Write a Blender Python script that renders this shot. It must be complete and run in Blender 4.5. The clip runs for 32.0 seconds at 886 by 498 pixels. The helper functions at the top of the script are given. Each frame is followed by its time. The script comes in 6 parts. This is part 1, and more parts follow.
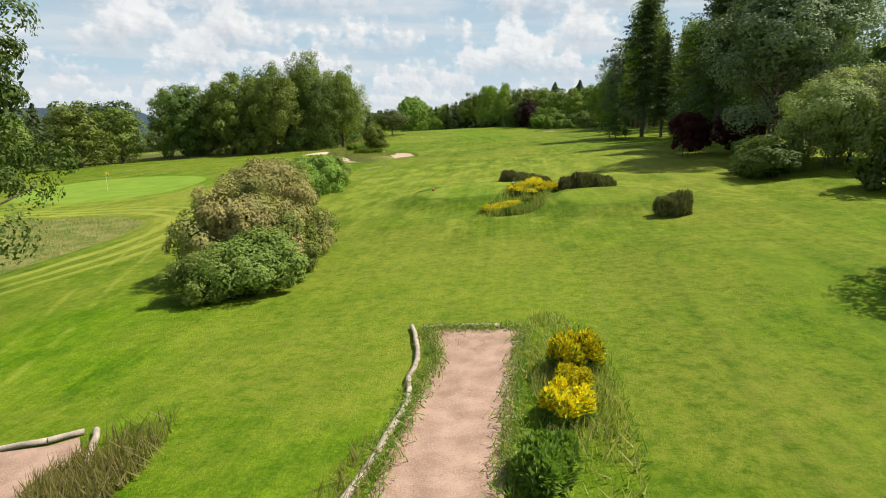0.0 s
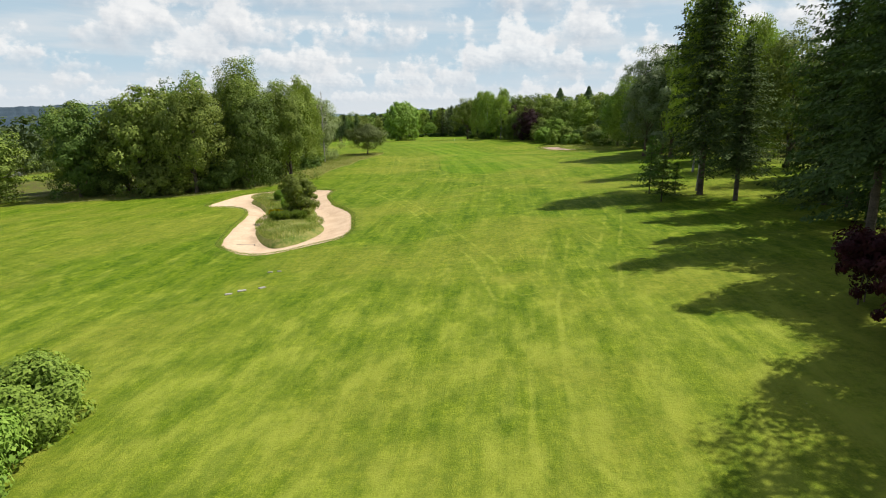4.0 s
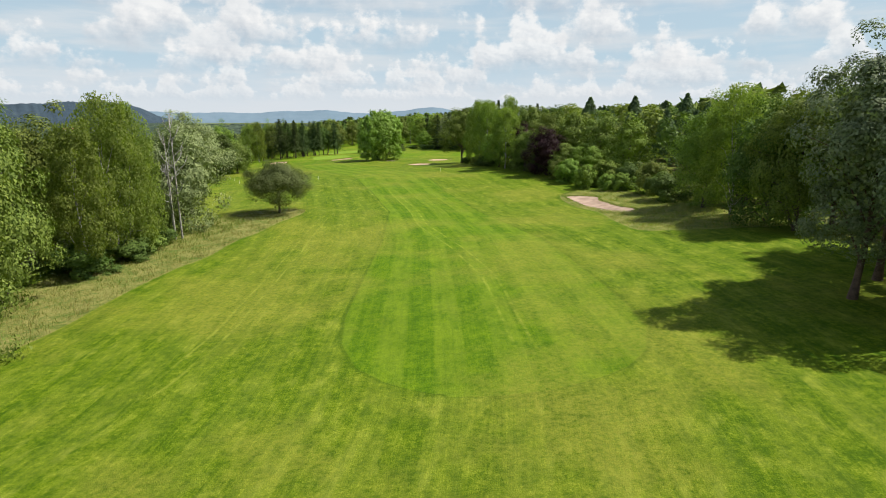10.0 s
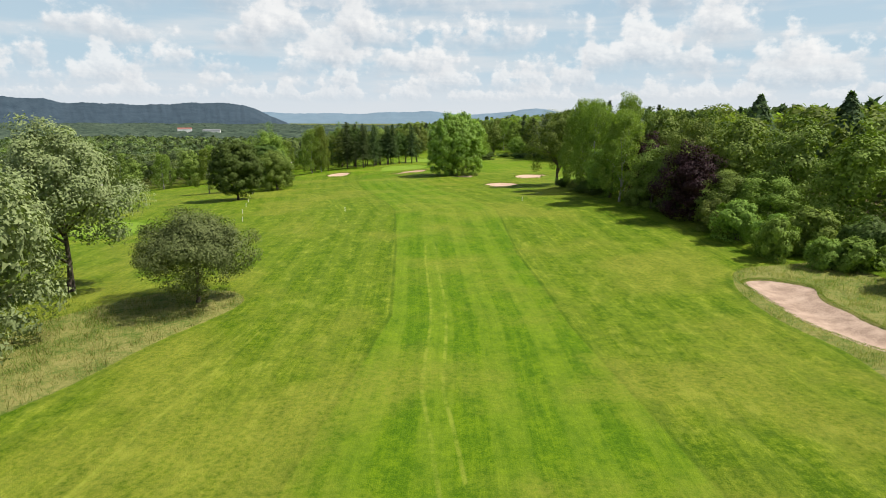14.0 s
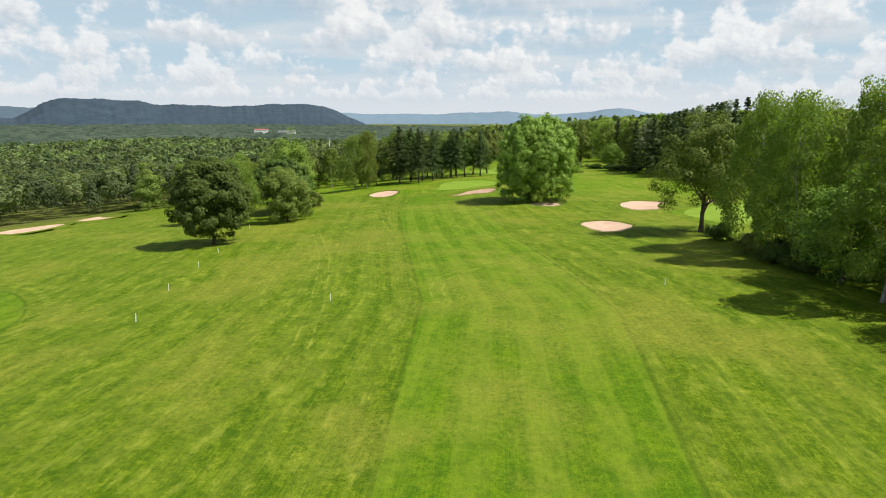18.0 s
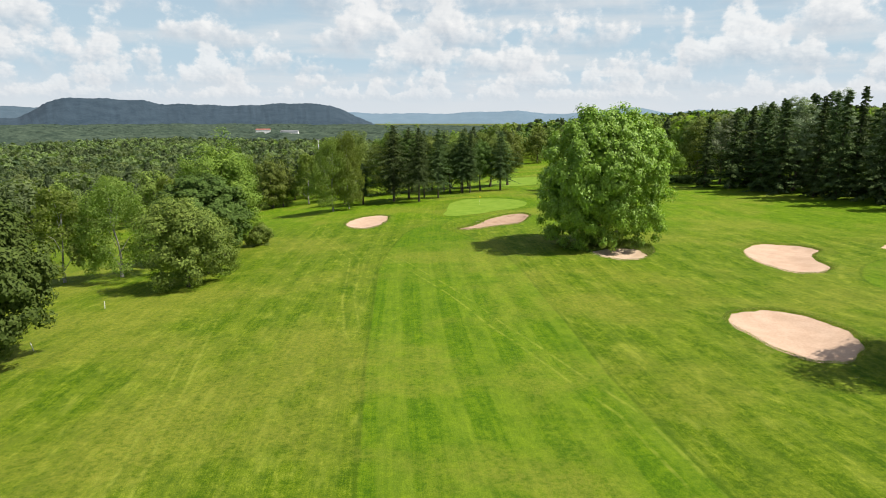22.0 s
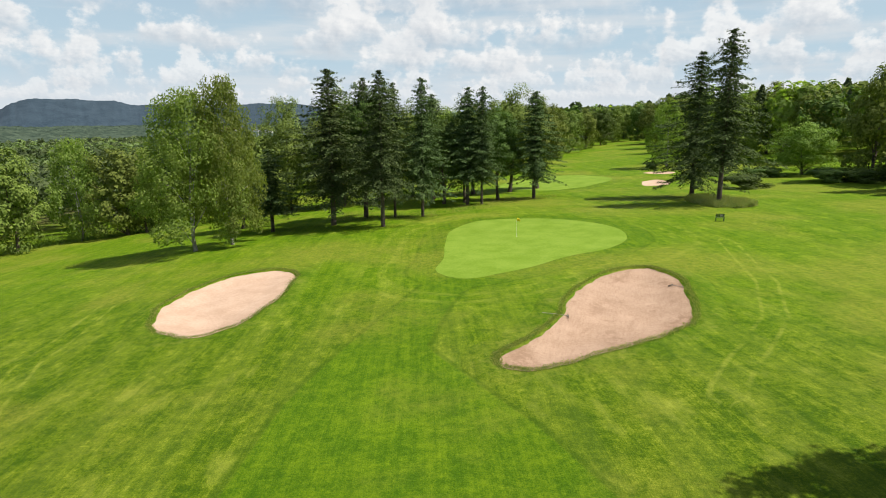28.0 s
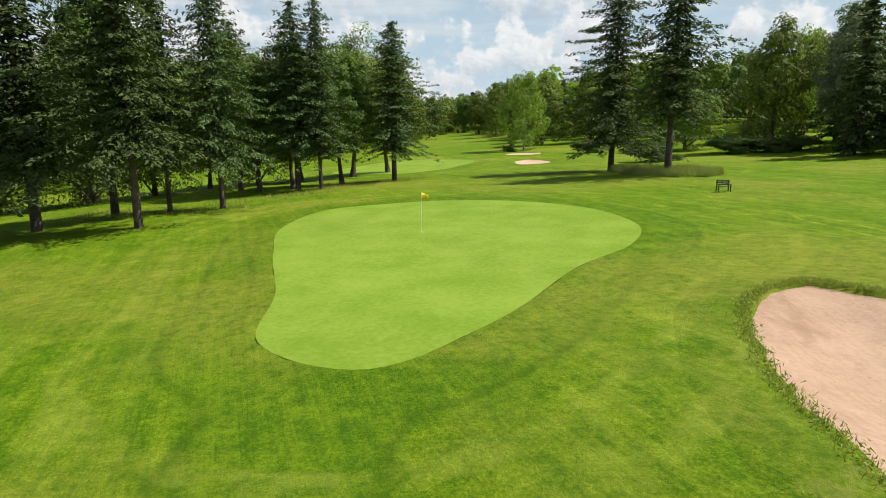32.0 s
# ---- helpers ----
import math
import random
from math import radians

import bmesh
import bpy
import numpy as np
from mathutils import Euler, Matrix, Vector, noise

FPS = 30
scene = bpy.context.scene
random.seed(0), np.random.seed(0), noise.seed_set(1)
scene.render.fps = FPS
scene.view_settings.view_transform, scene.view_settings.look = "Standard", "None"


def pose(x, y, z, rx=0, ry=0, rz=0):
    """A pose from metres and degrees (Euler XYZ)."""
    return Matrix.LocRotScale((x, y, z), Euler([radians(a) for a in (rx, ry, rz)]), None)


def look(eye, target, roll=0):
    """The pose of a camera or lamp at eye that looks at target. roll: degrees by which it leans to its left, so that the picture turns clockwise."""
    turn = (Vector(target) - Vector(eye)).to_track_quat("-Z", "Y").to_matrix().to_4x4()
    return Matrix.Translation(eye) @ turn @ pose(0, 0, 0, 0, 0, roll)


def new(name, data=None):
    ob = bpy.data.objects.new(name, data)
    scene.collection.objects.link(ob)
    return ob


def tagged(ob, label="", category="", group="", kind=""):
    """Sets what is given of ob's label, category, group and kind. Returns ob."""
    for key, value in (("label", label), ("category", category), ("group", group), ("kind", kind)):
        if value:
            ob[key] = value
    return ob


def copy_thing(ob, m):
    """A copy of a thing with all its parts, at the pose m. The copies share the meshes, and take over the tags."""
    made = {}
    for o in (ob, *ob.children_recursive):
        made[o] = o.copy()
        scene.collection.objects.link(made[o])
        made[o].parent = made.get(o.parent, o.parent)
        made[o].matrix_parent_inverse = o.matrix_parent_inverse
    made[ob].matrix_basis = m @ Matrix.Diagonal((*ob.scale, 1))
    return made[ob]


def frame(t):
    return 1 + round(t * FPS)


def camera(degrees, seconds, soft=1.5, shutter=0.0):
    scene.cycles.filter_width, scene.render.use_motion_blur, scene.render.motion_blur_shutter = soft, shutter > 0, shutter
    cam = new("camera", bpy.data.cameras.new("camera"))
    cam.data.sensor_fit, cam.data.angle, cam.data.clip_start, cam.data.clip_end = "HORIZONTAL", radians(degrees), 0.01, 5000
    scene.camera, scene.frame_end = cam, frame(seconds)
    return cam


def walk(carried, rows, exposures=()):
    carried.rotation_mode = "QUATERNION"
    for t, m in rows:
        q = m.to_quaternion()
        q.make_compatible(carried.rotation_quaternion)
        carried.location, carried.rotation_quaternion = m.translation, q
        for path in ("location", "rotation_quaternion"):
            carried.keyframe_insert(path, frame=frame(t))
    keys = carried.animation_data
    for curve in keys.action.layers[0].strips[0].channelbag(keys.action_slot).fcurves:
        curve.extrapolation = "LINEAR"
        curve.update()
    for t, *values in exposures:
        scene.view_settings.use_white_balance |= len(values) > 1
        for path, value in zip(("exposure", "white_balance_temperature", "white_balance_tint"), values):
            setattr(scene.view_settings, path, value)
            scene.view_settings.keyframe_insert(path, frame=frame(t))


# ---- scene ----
cam = camera(72.7, 32.0, soft=1.0)
METRES, EYE, TILT, LEAN, TURN = 440.0, 17.16, -0.2, -3.5, 0.0
ROWS = [
    (0.0, 0.0, 0.0, 0.0, -0.8, -12.08, 3.72),
    (0.5, 0.0012, 0.0089, 0.0015, -0.76, -12.09, 3.72),
    (1.0, 0.0027, 0.0186, 0.0031, -0.72, -12.1, 3.74),
    (1.5, 0.0046, 0.029, 0.0046, -0.7, -12.09, 3.75),
    (2.0, 0.0066, 0.0398, 0.006, -0.69, -12.13, 3.74),
    (2.5, 0.0086, 0.0512, 0.0075, -0.68, -12.16, 3.72),
    (3.0, 0.0104, 0.0632, 0.0092, -0.68, -12.2, 3.71),
    (3.5, 0.0123, 0.0756, 0.0108, -0.67, -12.24, 3.74),
    (5.5, 0.0213, 0.1305, 0.0185, -0.45, -12.5, 3.41),
    (6.0, 0.0227, 0.1453, 0.0199, -0.43, -12.53, 3.43),
    (6.5, 0.0241, 0.1605, 0.0214, -0.41, -12.56, 3.48),
    (7.0, 0.0258, 0.1763, 0.0227, -0.38, -12.56, 3.46),
    (7.5, 0.0276, 0.1928, 0.024, -0.36, -12.54, 3.51),
    (8.0, 0.0298, 0.2095, 0.0252, -0.34, -12.52, 3.5),
    (8.5, 0.032, 0.226, 0.0261, -0.3, -12.55, 3.49),
    (9.0, 0.034, 0.2427, 0.0266, -0.2, -12.56, 3.48),
    (9.5, 0.0364, 0.2597, 0.027, -0.0, -12.5, 3.46),
    (10.0, 0.039, 0.2766, 0.0274, 0.33, -12.44, 3.41),
    (10.5, 0.0418, 0.2936, 0.0278, 0.92, -12.39, 3.4),
    (11.0, 0.0444, 0.3107, 0.028, 2.04, -12.32, 3.38),
    (11.5, 0.0464, 0.3279, 0.028, 3.25, -12.22, 3.3),
    (12.0, 0.0478, 0.3451, 0.0282, 4.56, -12.16, 3.24),
    (12.5, 0.0487, 0.3624, 0.0283, 5.92, -12.06, 3.21),
    (13.0, 0.0488, 0.3797, 0.0285, 7.27, -11.97, 3.18),
    (13.5, 0.0485, 0.3971, 0.0289, 8.64, -11.89, 3.13),
    (14.0, 0.0476, 0.4146, 0.0292, 10.02, -11.78, 3.11),
    (14.5, 0.0463, 0.4321, 0.0295, 11.4, -11.68, 3.1),
    (15.0, 0.0444, 0.4494, 0.0298, 12.62, -11.63, 3.09),
    (15.5, 0.0421, 0.4667, 0.0303, 13.79, -11.56, 3.1),
    (17.5, 0.0285, 0.5369, 0.0325, 16.84, -11.4, 3.16),
    (18.0, 0.024, 0.5542, 0.0328, 17.24, -11.36, 3.15),
    (18.5, 0.0194, 0.5714, 0.0331, 17.64, -11.35, 3.15),
    (19.0, 0.0145, 0.5886, 0.0334, 17.85, -11.36, 3.16),
    (19.5, 0.0096, 0.6056, 0.0338, 17.9, -11.35, 3.16),
    (20.0, 0.0043, 0.6229, 0.034, 17.95, -11.35, 3.17),
    (20.5, -0.001, 0.64, 0.0344, 18.0, -11.35, 3.2),
    (21.0, -0.0067, 0.6568, 0.0343, 18.02, -11.35, 3.21),
    (21.5, -0.0125, 0.6737, 0.0336, 18.06, -11.36, 3.23),
    (22.0, -0.0182, 0.6906, 0.0328, 18.09, -11.35, 3.21),
    (22.5, -0.024, 0.7076, 0.0317, 18.14, -11.34, 3.27),
    (23.0, -0.0299, 0.7246, 0.0305, 18.17, -11.32, 3.28),
    (23.5, -0.0358, 0.7415, 0.0294, 18.21, -11.33, 3.3),
    (24.0, -0.0416, 0.7585, 0.0283, 18.25, -11.31, 3.32),
    (24.5, -0.0475, 0.7754, 0.027, 18.31, -11.32, 3.34),
    (25.0, -0.0534, 0.7924, 0.0255, 18.35, -11.31, 3.37),
    (25.5, -0.0592, 0.8094, 0.0241, 18.35, -11.31, 3.43),
    (27.5, -0.08, 0.873, 0.0175, 17.46, -11.41, 3.61),
    (28.0, -0.0853, 0.8886, 0.0153, 16.65, -11.33, 3.64),
    (28.5, -0.0903, 0.9037, 0.0128, 15.67, -11.26, 3.61),
    (29.0, -0.0946, 0.9172, 0.0104, 14.63, -11.28, 3.64),
    (29.5, -0.0977, 0.9277, 0.0081, 13.2, -11.34, 3.67),
    (30.0, -0.1005, 0.9363, 0.0059, 11.12, -11.44, 3.64),
    (30.5, -0.1034, 0.9449, 0.0041, 8.35, -11.62, 3.58),
    (31.0, -0.1063, 0.9533, 0.0025, 5.57, -11.74, 3.55),
    (31.5, -0.1093, 0.9619, 0.0012, 2.39, -11.86, 3.57),
    (32.0, -0.1115, 0.9687, -0.0004, -0.86, -12.05, 3.58),
]
walk(cam, [(t, pose(0, 0, EYE, TILT, LEAN, TURN) @ pose(METRES * x, METRES * y, METRES * z, 90 + pitch, roll, yaw)) for t, x, y, z, yaw, pitch, roll in ROWS])

# ---- sky, sun ----
SUN_AZ, SUN_EL = 81.0, 55.0      # degrees clockwise from +y, degrees above the ground
sx, sy, sz = (math.sin(radians(SUN_AZ)) * math.cos(radians(SUN_EL)), math.cos(radians(SUN_AZ)) * math.cos(radians(SUN_EL)), math.sin(radians(SUN_EL)))
sun_data = bpy.data.lights.new("sun", "SUN")
sun_data.energy, sun_data.angle, sun_data.color = 5.0, radians(0.55), (1.0, 0.95, 0.86)
sun = new("sun", sun_data)
sun.matrix_world = look((sx * 300, sy * 300, sz * 300), (0, 0, 0))
scene.view_settings.exposure = 0.45


def link(tree, a, b):
    tree.links.new(a, b)


def node(tree, kind, **values):
    n = tree.nodes.new(kind)
    for key, value in values.items():
        if key == "op":
            n.operation = value
        elif key == "blend":
            n.blend_type = value
        else:
            n.inputs[key].default_value = value
    return n


def math_node(tree, op, a, b=None, c=None, clamp=False):
    n = tree.nodes.new("ShaderNodeMath")
    n.operation, n.use_clamp = op, clamp
    for i, v in enumerate((a, b, c)):
        if v is None:
            continue
        if isinstance(v, (int, float)):
            n.inputs[i].default_value = v
        else:
            tree.links.new(v, n.inputs[i])
    return n.outputs[0]


def smooth(tree, v, lo, hi, a=0.0, b=1.0):
    n = tree.nodes.new("ShaderNodeMapRange")
    n.interpolation_type = "SMOOTHSTEP"
    tree.links.new(v, n.inputs["Value"])
    for key, value in (("From Min", lo), ("From Max", hi), ("To Min", a), ("To Max", b)):
        n.inputs[key].default_value = value
    return n.outputs["Result"]


def mix(tree, fac, a, b, blend="MIX"):
    n = tree.nodes.new("ShaderNodeMix")
    n.data_type, n.blend_type = "RGBA", blend
    if isinstance(fac, (int, float)):
        n.inputs[0].default_value = fac
    else:
        tree.links.new(fac, n.inputs[0])
    for i, v in ((6, a), (7, b)):
        if isinstance(v, tuple):
            n.inputs[i].default_value = (*v, 1.0)[:4]
        else:
            tree.links.new(v, n.inputs[i])
    return n.outputs[2]


def noise_node(tree, vector, scale, detail=4.0, rough=0.55, distort=0.0, out="Fac"):
    n = tree.nodes.new("ShaderNodeTexNoise")
    n.inputs["Scale"].default_value, n.inputs["Detail"].default_value = scale, detail
    n.inputs["Roughness"].default_value, n.inputs["Distortion"].default_value = rough, distort
    if vector is not None:
        tree.links.new(vector, n.inputs["Vector"])
    return n.outputs[out]


def vec(tree, op, a, b):
    n = tree.nodes.new("ShaderNodeVectorMath")
    n.operation = op
    for i, v in enumerate((a, b)):
        if isinstance(v, tuple):
            n.inputs[i].default_value = v
        else:
            tree.links.new(v, n.inputs[i])
    return n.outputs[0]


world = bpy.data.worlds.new("sky")
scene.world = world
world.use_nodes = True
wt = world.node_tree
wt.nodes.clear()
sky = wt.nodes.new("ShaderNodeTexSky")
sky.sky_type, sky.sun_disc = "NISHITA", False
sky.sun_elevation, sky.sun_rotation = radians(SUN_EL), radians(SUN_AZ)
sky.air_density, sky.dust_density, sky.ozone_density = 1.0, 1.2, 1.0
way = wt.nodes.new("ShaderNodeTexCoord").outputs["Generated"]
split = wt.nodes.new("ShaderNodeSeparateXYZ")
link(wt, way, split.inputs[0])
lift = split.outputs["Z"]
flat = wt.nodes.new("ShaderNodeVectorMath")
flat.operation = "NORMALIZE"
link(wt, vec(wt, "MULTIPLY", way, (1.0, 1.0, 0.0)), flat.inputs[0])
round_way = flat.outputs[0]


def sky_noise(across, upward, shift, detail=3.0, rough=0.5):
    """Noise over the sky's dome: features per radian round the horizon and upwards."""
    c = wt.nodes.new("ShaderNodeCombineXYZ")
    link(wt, math_node(wt, "MULTIPLY", lift, upward), c.inputs[2])
    p = vec(wt, "ADD", vec(wt, "MULTIPLY", round_way, (across, across, 0.0)), c.outputs[0])
    return noise_node(wt, vec(wt, "ADD", p, (shift, shift * 0.37, shift * 0.61)), 1.0, detail, rough)


veil = smooth(wt, lift, 0.02, 0.45, 1.0, 0.0)
clear = mix(wt, veil, sky.outputs[0], (4.6, 6.0, 7.0))
high = sky_noise(3.2, 26.0, 8.1, 5.0, 0.55)
air = mix(wt, smooth(wt, high, 0.44, 0.66, 0.0, 0.75), clear, (6.5, 6.9, 7.2))
haze = smooth(wt, lift, 0.0, 0.085, 0.92, 0.0)
air = mix(wt, haze, air, (6.5, 6.9, 7.3))
# banks of cumulus, from the far ones low over the horizon to the near ones overhead: grey bases, white heaped tops
for k, (base, tall, wide, thin, seed) in enumerate(((0.022, 0.030, 15.0, 0.55, 2.3), (0.040, 0.045, 11.0, 0.35, 5.9), (0.066, 0.062, 8.5, 0.22, 9.4), (0.104, 0.080, 6.5, 0.12, 14.2), (0.160, 0.110, 4.6, 0.06, 19.7), (0.250, 0.160, 3.4, 0.0, 25.3), (0.390, 0.240, 2.4, 0.0, 31.1))):
    heap = sky_noise(wide, 0.0, seed, 3.0, 0.55)
    puff = sky_noise(wide * 2.9, wide * 4.0, seed + 1.7, 5.0, 0.58)
    sunward = sky_noise(wide * 2.9, wide * 4.0, seed + 1.7 + 0.12, 4.0, 0.55)
    level = math_node(wt, "MULTIPLY", math_node(wt, "SUBTRACT", lift, base), 1.0 / tall)
    room = math_node(wt, "MULTIPLY", math_node(wt, "SUBTRACT", heap, 0.40 if k < 5 else 0.48), 5.2)
    field = math_node(wt, "MULTIPLY_ADD", math_node(wt, "SUBTRACT", puff, 0.5), 2.3, math_node(wt, "SUBTRACT", room, level))
    foot = math_node(wt, "MULTIPLY_ADD", math_node(wt, "SUBTRACT", puff, 0.5), 0.9, level)
    inside_bank = math_node(wt, "MULTIPLY", smooth(wt, field, 0.0, 0.42), smooth(wt, foot, -0.25, 0.40))
    glow = math_node(wt, "MULTIPLY_ADD", math_node(wt, "SUBTRACT", puff, sunward), 2.6, smooth(wt, math_node(wt, "SUBTRACT", level, math_node(wt, "MULTIPLY", room, 0.25)), -0.35, 0.40, 0.12, 0.95), clamp=True)
    shade = mix(wt, thin, (4.6, 5.1, 5.7), (6.6, 7.0, 7.4))
    bright = mix(wt, thin * 0.6, (8.9, 8.8, 8.65), (7.6, 7.75, 7.9))
    air = mix(wt, math_node(wt, "MULTIPLY", inside_bank, 0.94 - thin * 0.6), air, mix(wt, glow, shade, bright))
back = node(wt, "ShaderNodeBackground", Strength=0.080)
link(wt, air, back.inputs["Color"])
link(wt, back.outputs[0], wt.nodes.new("ShaderNodeOutputWorld").inputs["Surface"])


# ---- materials ----
def material(name):
    m = bpy.data.materials.new(name)
    m.use_nodes = True
    t = m.node_tree
    t.nodes.clear()
    b = t.nodes.new("ShaderNodeBsdfPrincipled")
    o = t.nodes.new("ShaderNodeOutputMaterial")
    link(t, b.outputs[0], o.inputs[0])
    return m, t, b, o


def bump(t, b, height, strength, distance):
    n = node(t, "ShaderNodeBump", Strength=strength, Distance=distance)
    link(t, height, n.inputs["Height"])
    link(t, n.outputs[0], b.inputs["Normal"])


def surface(name, dark, light, rough=0.8, scale=3.0, fine=40.0, depth=0.02, strength=0.4, metal=0.0, local=False, shine=0.3):
    """A plain surface with stains and grain."""
    m, t, b, o = material(name)
    if local:
        p = t.nodes.new("ShaderNodeTexCoord").outputs["Object"]
    else:
        p = t.nodes.new("ShaderNodeNewGeometry").outputs["Position"]
    a, f = noise_node(t, p, scale, 5.0), noise_node(t, p, fine, 3.0)
    fac = math_node(t, "MULTIPLY_ADD", f, 0.4, math_node(t, "MULTIPLY", a, 0.6))
    link(t, mix(t, smooth(t, fac, 0.32, 0.68), dark, light), b.inputs["Base Color"])
    b.inputs["Roughness"].default_value, b.inputs["Metallic"].default_value = rough, metal
    b.inputs["Specular IOR Level"].default_value = shine
    bump(t, b, f, strength, depth)
    return m


def foliage(name, dark, light, gloss=0.62, through_light=0.20, warm=None, vary=1.0, sheen=0.09):
    """Leaves: each leaf and each tree differs a little; some light passes through."""
    m, t, b, o = material(name)
    g = t.nodes.new("ShaderNodeNewGeometry")
    each = t.nodes.new("ShaderNodeObjectInfo").outputs["Random"]
    leaf = g.outputs["Random Per Island"]
    patch = math_node(t, "MULTIPLY_ADD", noise_node(t, g.outputs["Position"], 0.07, 2.0), 0.5, math_node(t, "MULTIPLY", noise_node(t, g.outputs["Position"], 0.35, 3.0), 0.5))
    fac = math_node(t, "MULTIPLY_ADD", leaf, 0.5, math_node(t, "MULTIPLY_ADD", patch, 0.7, -0.12), clamp=True)
    col = mix(t, fac, dark, light)
    if warm:
        col = mix(t, smooth(t, patch, 0.45, 0.62), col, warm)
    hsv = t.nodes.new("ShaderNodeHueSaturation")
    link(t, smooth(t, each, 0.0, 1.0, 0.5 - 0.015 * vary, 0.5 + 0.010 * vary), hsv.inputs["Hue"])
    link(t, smooth(t, each, 0.0, 1.0, 0.82, 1.15), hsv.inputs["Value"])
    link(t, col, hsv.inputs["Color"])
    link(t, hsv.outputs[0], b.inputs["Base Color"])
    b.inputs["Roughness"].default_value = gloss
    b.inputs["Specular IOR Level"].default_value = sheen
    tr = t.nodes.new("ShaderNodeBsdfTranslucent")
    link(t, mix(t, 1.0, hsv.outputs[0], (1.28, 1.52, 0.46), "MULTIPLY"), tr.inputs["Color"])
    mx = node(t, "ShaderNodeMixShader", Fac=through_light)
    link(t, b.outputs[0], mx.inputs[1])
    link(t, tr.outputs[0], mx.inputs[2])
    link(t, mx.outputs[0], o.inputs[0])
    return m


def turf(name, rough_cols, fair_cols, dry):
    """Mown grass: mowing bands along the hole, streaks, pale and dry patches, wheel tracks. The zones come from the sheet's
    attributes, which hold distances in metres."""
    m, t, b, o = material(name)
    p = t.nodes.new("ShaderNodeNewGeometry").outputs["Position"]

    def zone(key):
        n = t.nodes.new("ShaderNodeAttribute")
        n.attribute_name = key
        return n.outputs["Fac"]

    def along(width, length):
        c = t.nodes.new("ShaderNodeCombineXYZ")
        link(t, math_node(t, "MULTIPLY", u, width), c.inputs[0])
        link(t, math_node(t, "MULTIPLY", sep.outputs["Y"], length), c.inputs[1])
        return c.outputs[0]

    u, earth, track, ring, bank, swath = zone("across"), zone("litter"), zone("track"), zone("ring"), zone("bank"), zone("swath")
    fair = smooth(t, zone("fairway"), -0.12, 0.12)
    edge = math_node(t, "SUBTRACT", 1.0, smooth(t, math_node(t, "ABSOLUTE", math_node(t, "ADD", zone("fairway"), 0.2)), 0.05, 0.32))
    wild = smooth(t, zone("wild"), -0.7, 0.7)
    sep = t.nodes.new("ShaderNodeSeparateXYZ")
    link(t, p, sep.inputs[0])
    pale = noise_node(t, along(0.6, 0.24), 1.0, 6.0, 0.68)
    streak = noise_node(t, along(6.5, 0.34), 1.0, 4.0, 0.68)
    blotch = noise_node(t, p, 0.055, 5.0, 0.62)
    mid = noise_node(t, p, 0.45, 6.0, 0.70)
    fine = noise_node(t, p, 2.6, 6.0, 0.78)
    grain = noise_node(t, p, 11.0, 5.0, 0.8)
    comb = noise_node(t, along(17.0, 0.22), 1.0, 3.0, 0.6)
    band = smooth(t, math_node(t, "SINE", math_node(t, "MULTIPLY", math_node(t, "MULTIPLY_ADD", mid, 0.35, u), 1.36)), -0.25, 0.25)
    rows = noise_node(t, along(1.9, 0.030), 1.0, 3.0, 0.62)
    clump = noise_node(t, p, 1.15, 5.0, 0.66)
    tone = math_node(t, "MULTIPLY_ADD", pale, 0.22, math_node(t, "MULTIPLY", mid, 0.34))
    tone = math_node(t, "MULTIPLY_ADD", rows, 0.30, math_node(t, "MULTIPLY_ADD", streak, 0.24, tone))
    tone = math_node(t, "MULTIPLY_ADD", clump, 0.42, math_node(t, "MULTIPLY_ADD", fine, 0.62, tone))
    tone = math_node(t, "MULTIPLY_ADD", grain, 0.90, math_node(t, "MULTIPLY_ADD", comb, 0.22, tone))
    low = mix(t, smooth(t, tone, 1.43, 1.93), rough_cols[0], rough_cols[1])
    low = mix(t, smooth(t, tone, 1.68, 2.05, 0.0, 0.8), low, rough_cols[2])
    low = mix(t, smooth(t, pale, 0.50, 0.72, 0.0, 0.42), low, rough_cols[2])
    short = mix(t, smooth(t, tone, 1.43, 1.95), fair_cols[0], fair_cols[1])
    short = mix(t, math_node(t, "MULTIPLY", math_node(t, "MULTIPLY", band, smooth(t, sep.outputs["Y"], 410.0, 385.0)), smooth(t, pale, 0.30, 0.65, 0.05, 0.25)), short, fair_cols[2])
    low = mix(t, math_node(t, "MULTIPLY", band, 0.08), low, rough_cols[2])
    col = mix(t, fair, low, short)
    early = math_node(t, "MULTIPLY", smooth(t, sep.outputs["Y"], 30.0, 48.0), smooth(t, sep.outputs["Y"], 92.0, 62.0))
    col = mix(t, math_node(t, "MULTIPLY", early, math_node(t, "MULTIPLY", smooth(t, pale, 0.36, 0.64, 0.10, 0.48), math_node(t, "SUBTRACT", 1.0, wild))), col, rough_cols[2])
    lush = mix(t, smooth(t, tone, 1.38, 1.98), (0.055, 0.145, 0.001), (0.165, 0.285, 0.002))
    col = mix(t, math_node(t, "MULTIPLY", math_node(t, "ADD", smooth(t, sep.outputs["Y"], 36.0, 18.0), smooth(t, sep.outputs["Y"], 418.0, 446.0, 0.0, 0.65)), math_node(t, "SUBTRACT", 0.6, math_node(t, "MULTIPLY", math_node(t, "MAXIMUM", wild, fair), 0.6))), col, lush)
    col = mix(t, math_node(t, "MULTIPLY", edge, 0.5), col, rough_cols[0])
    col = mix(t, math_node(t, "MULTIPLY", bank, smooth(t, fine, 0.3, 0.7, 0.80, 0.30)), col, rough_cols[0])
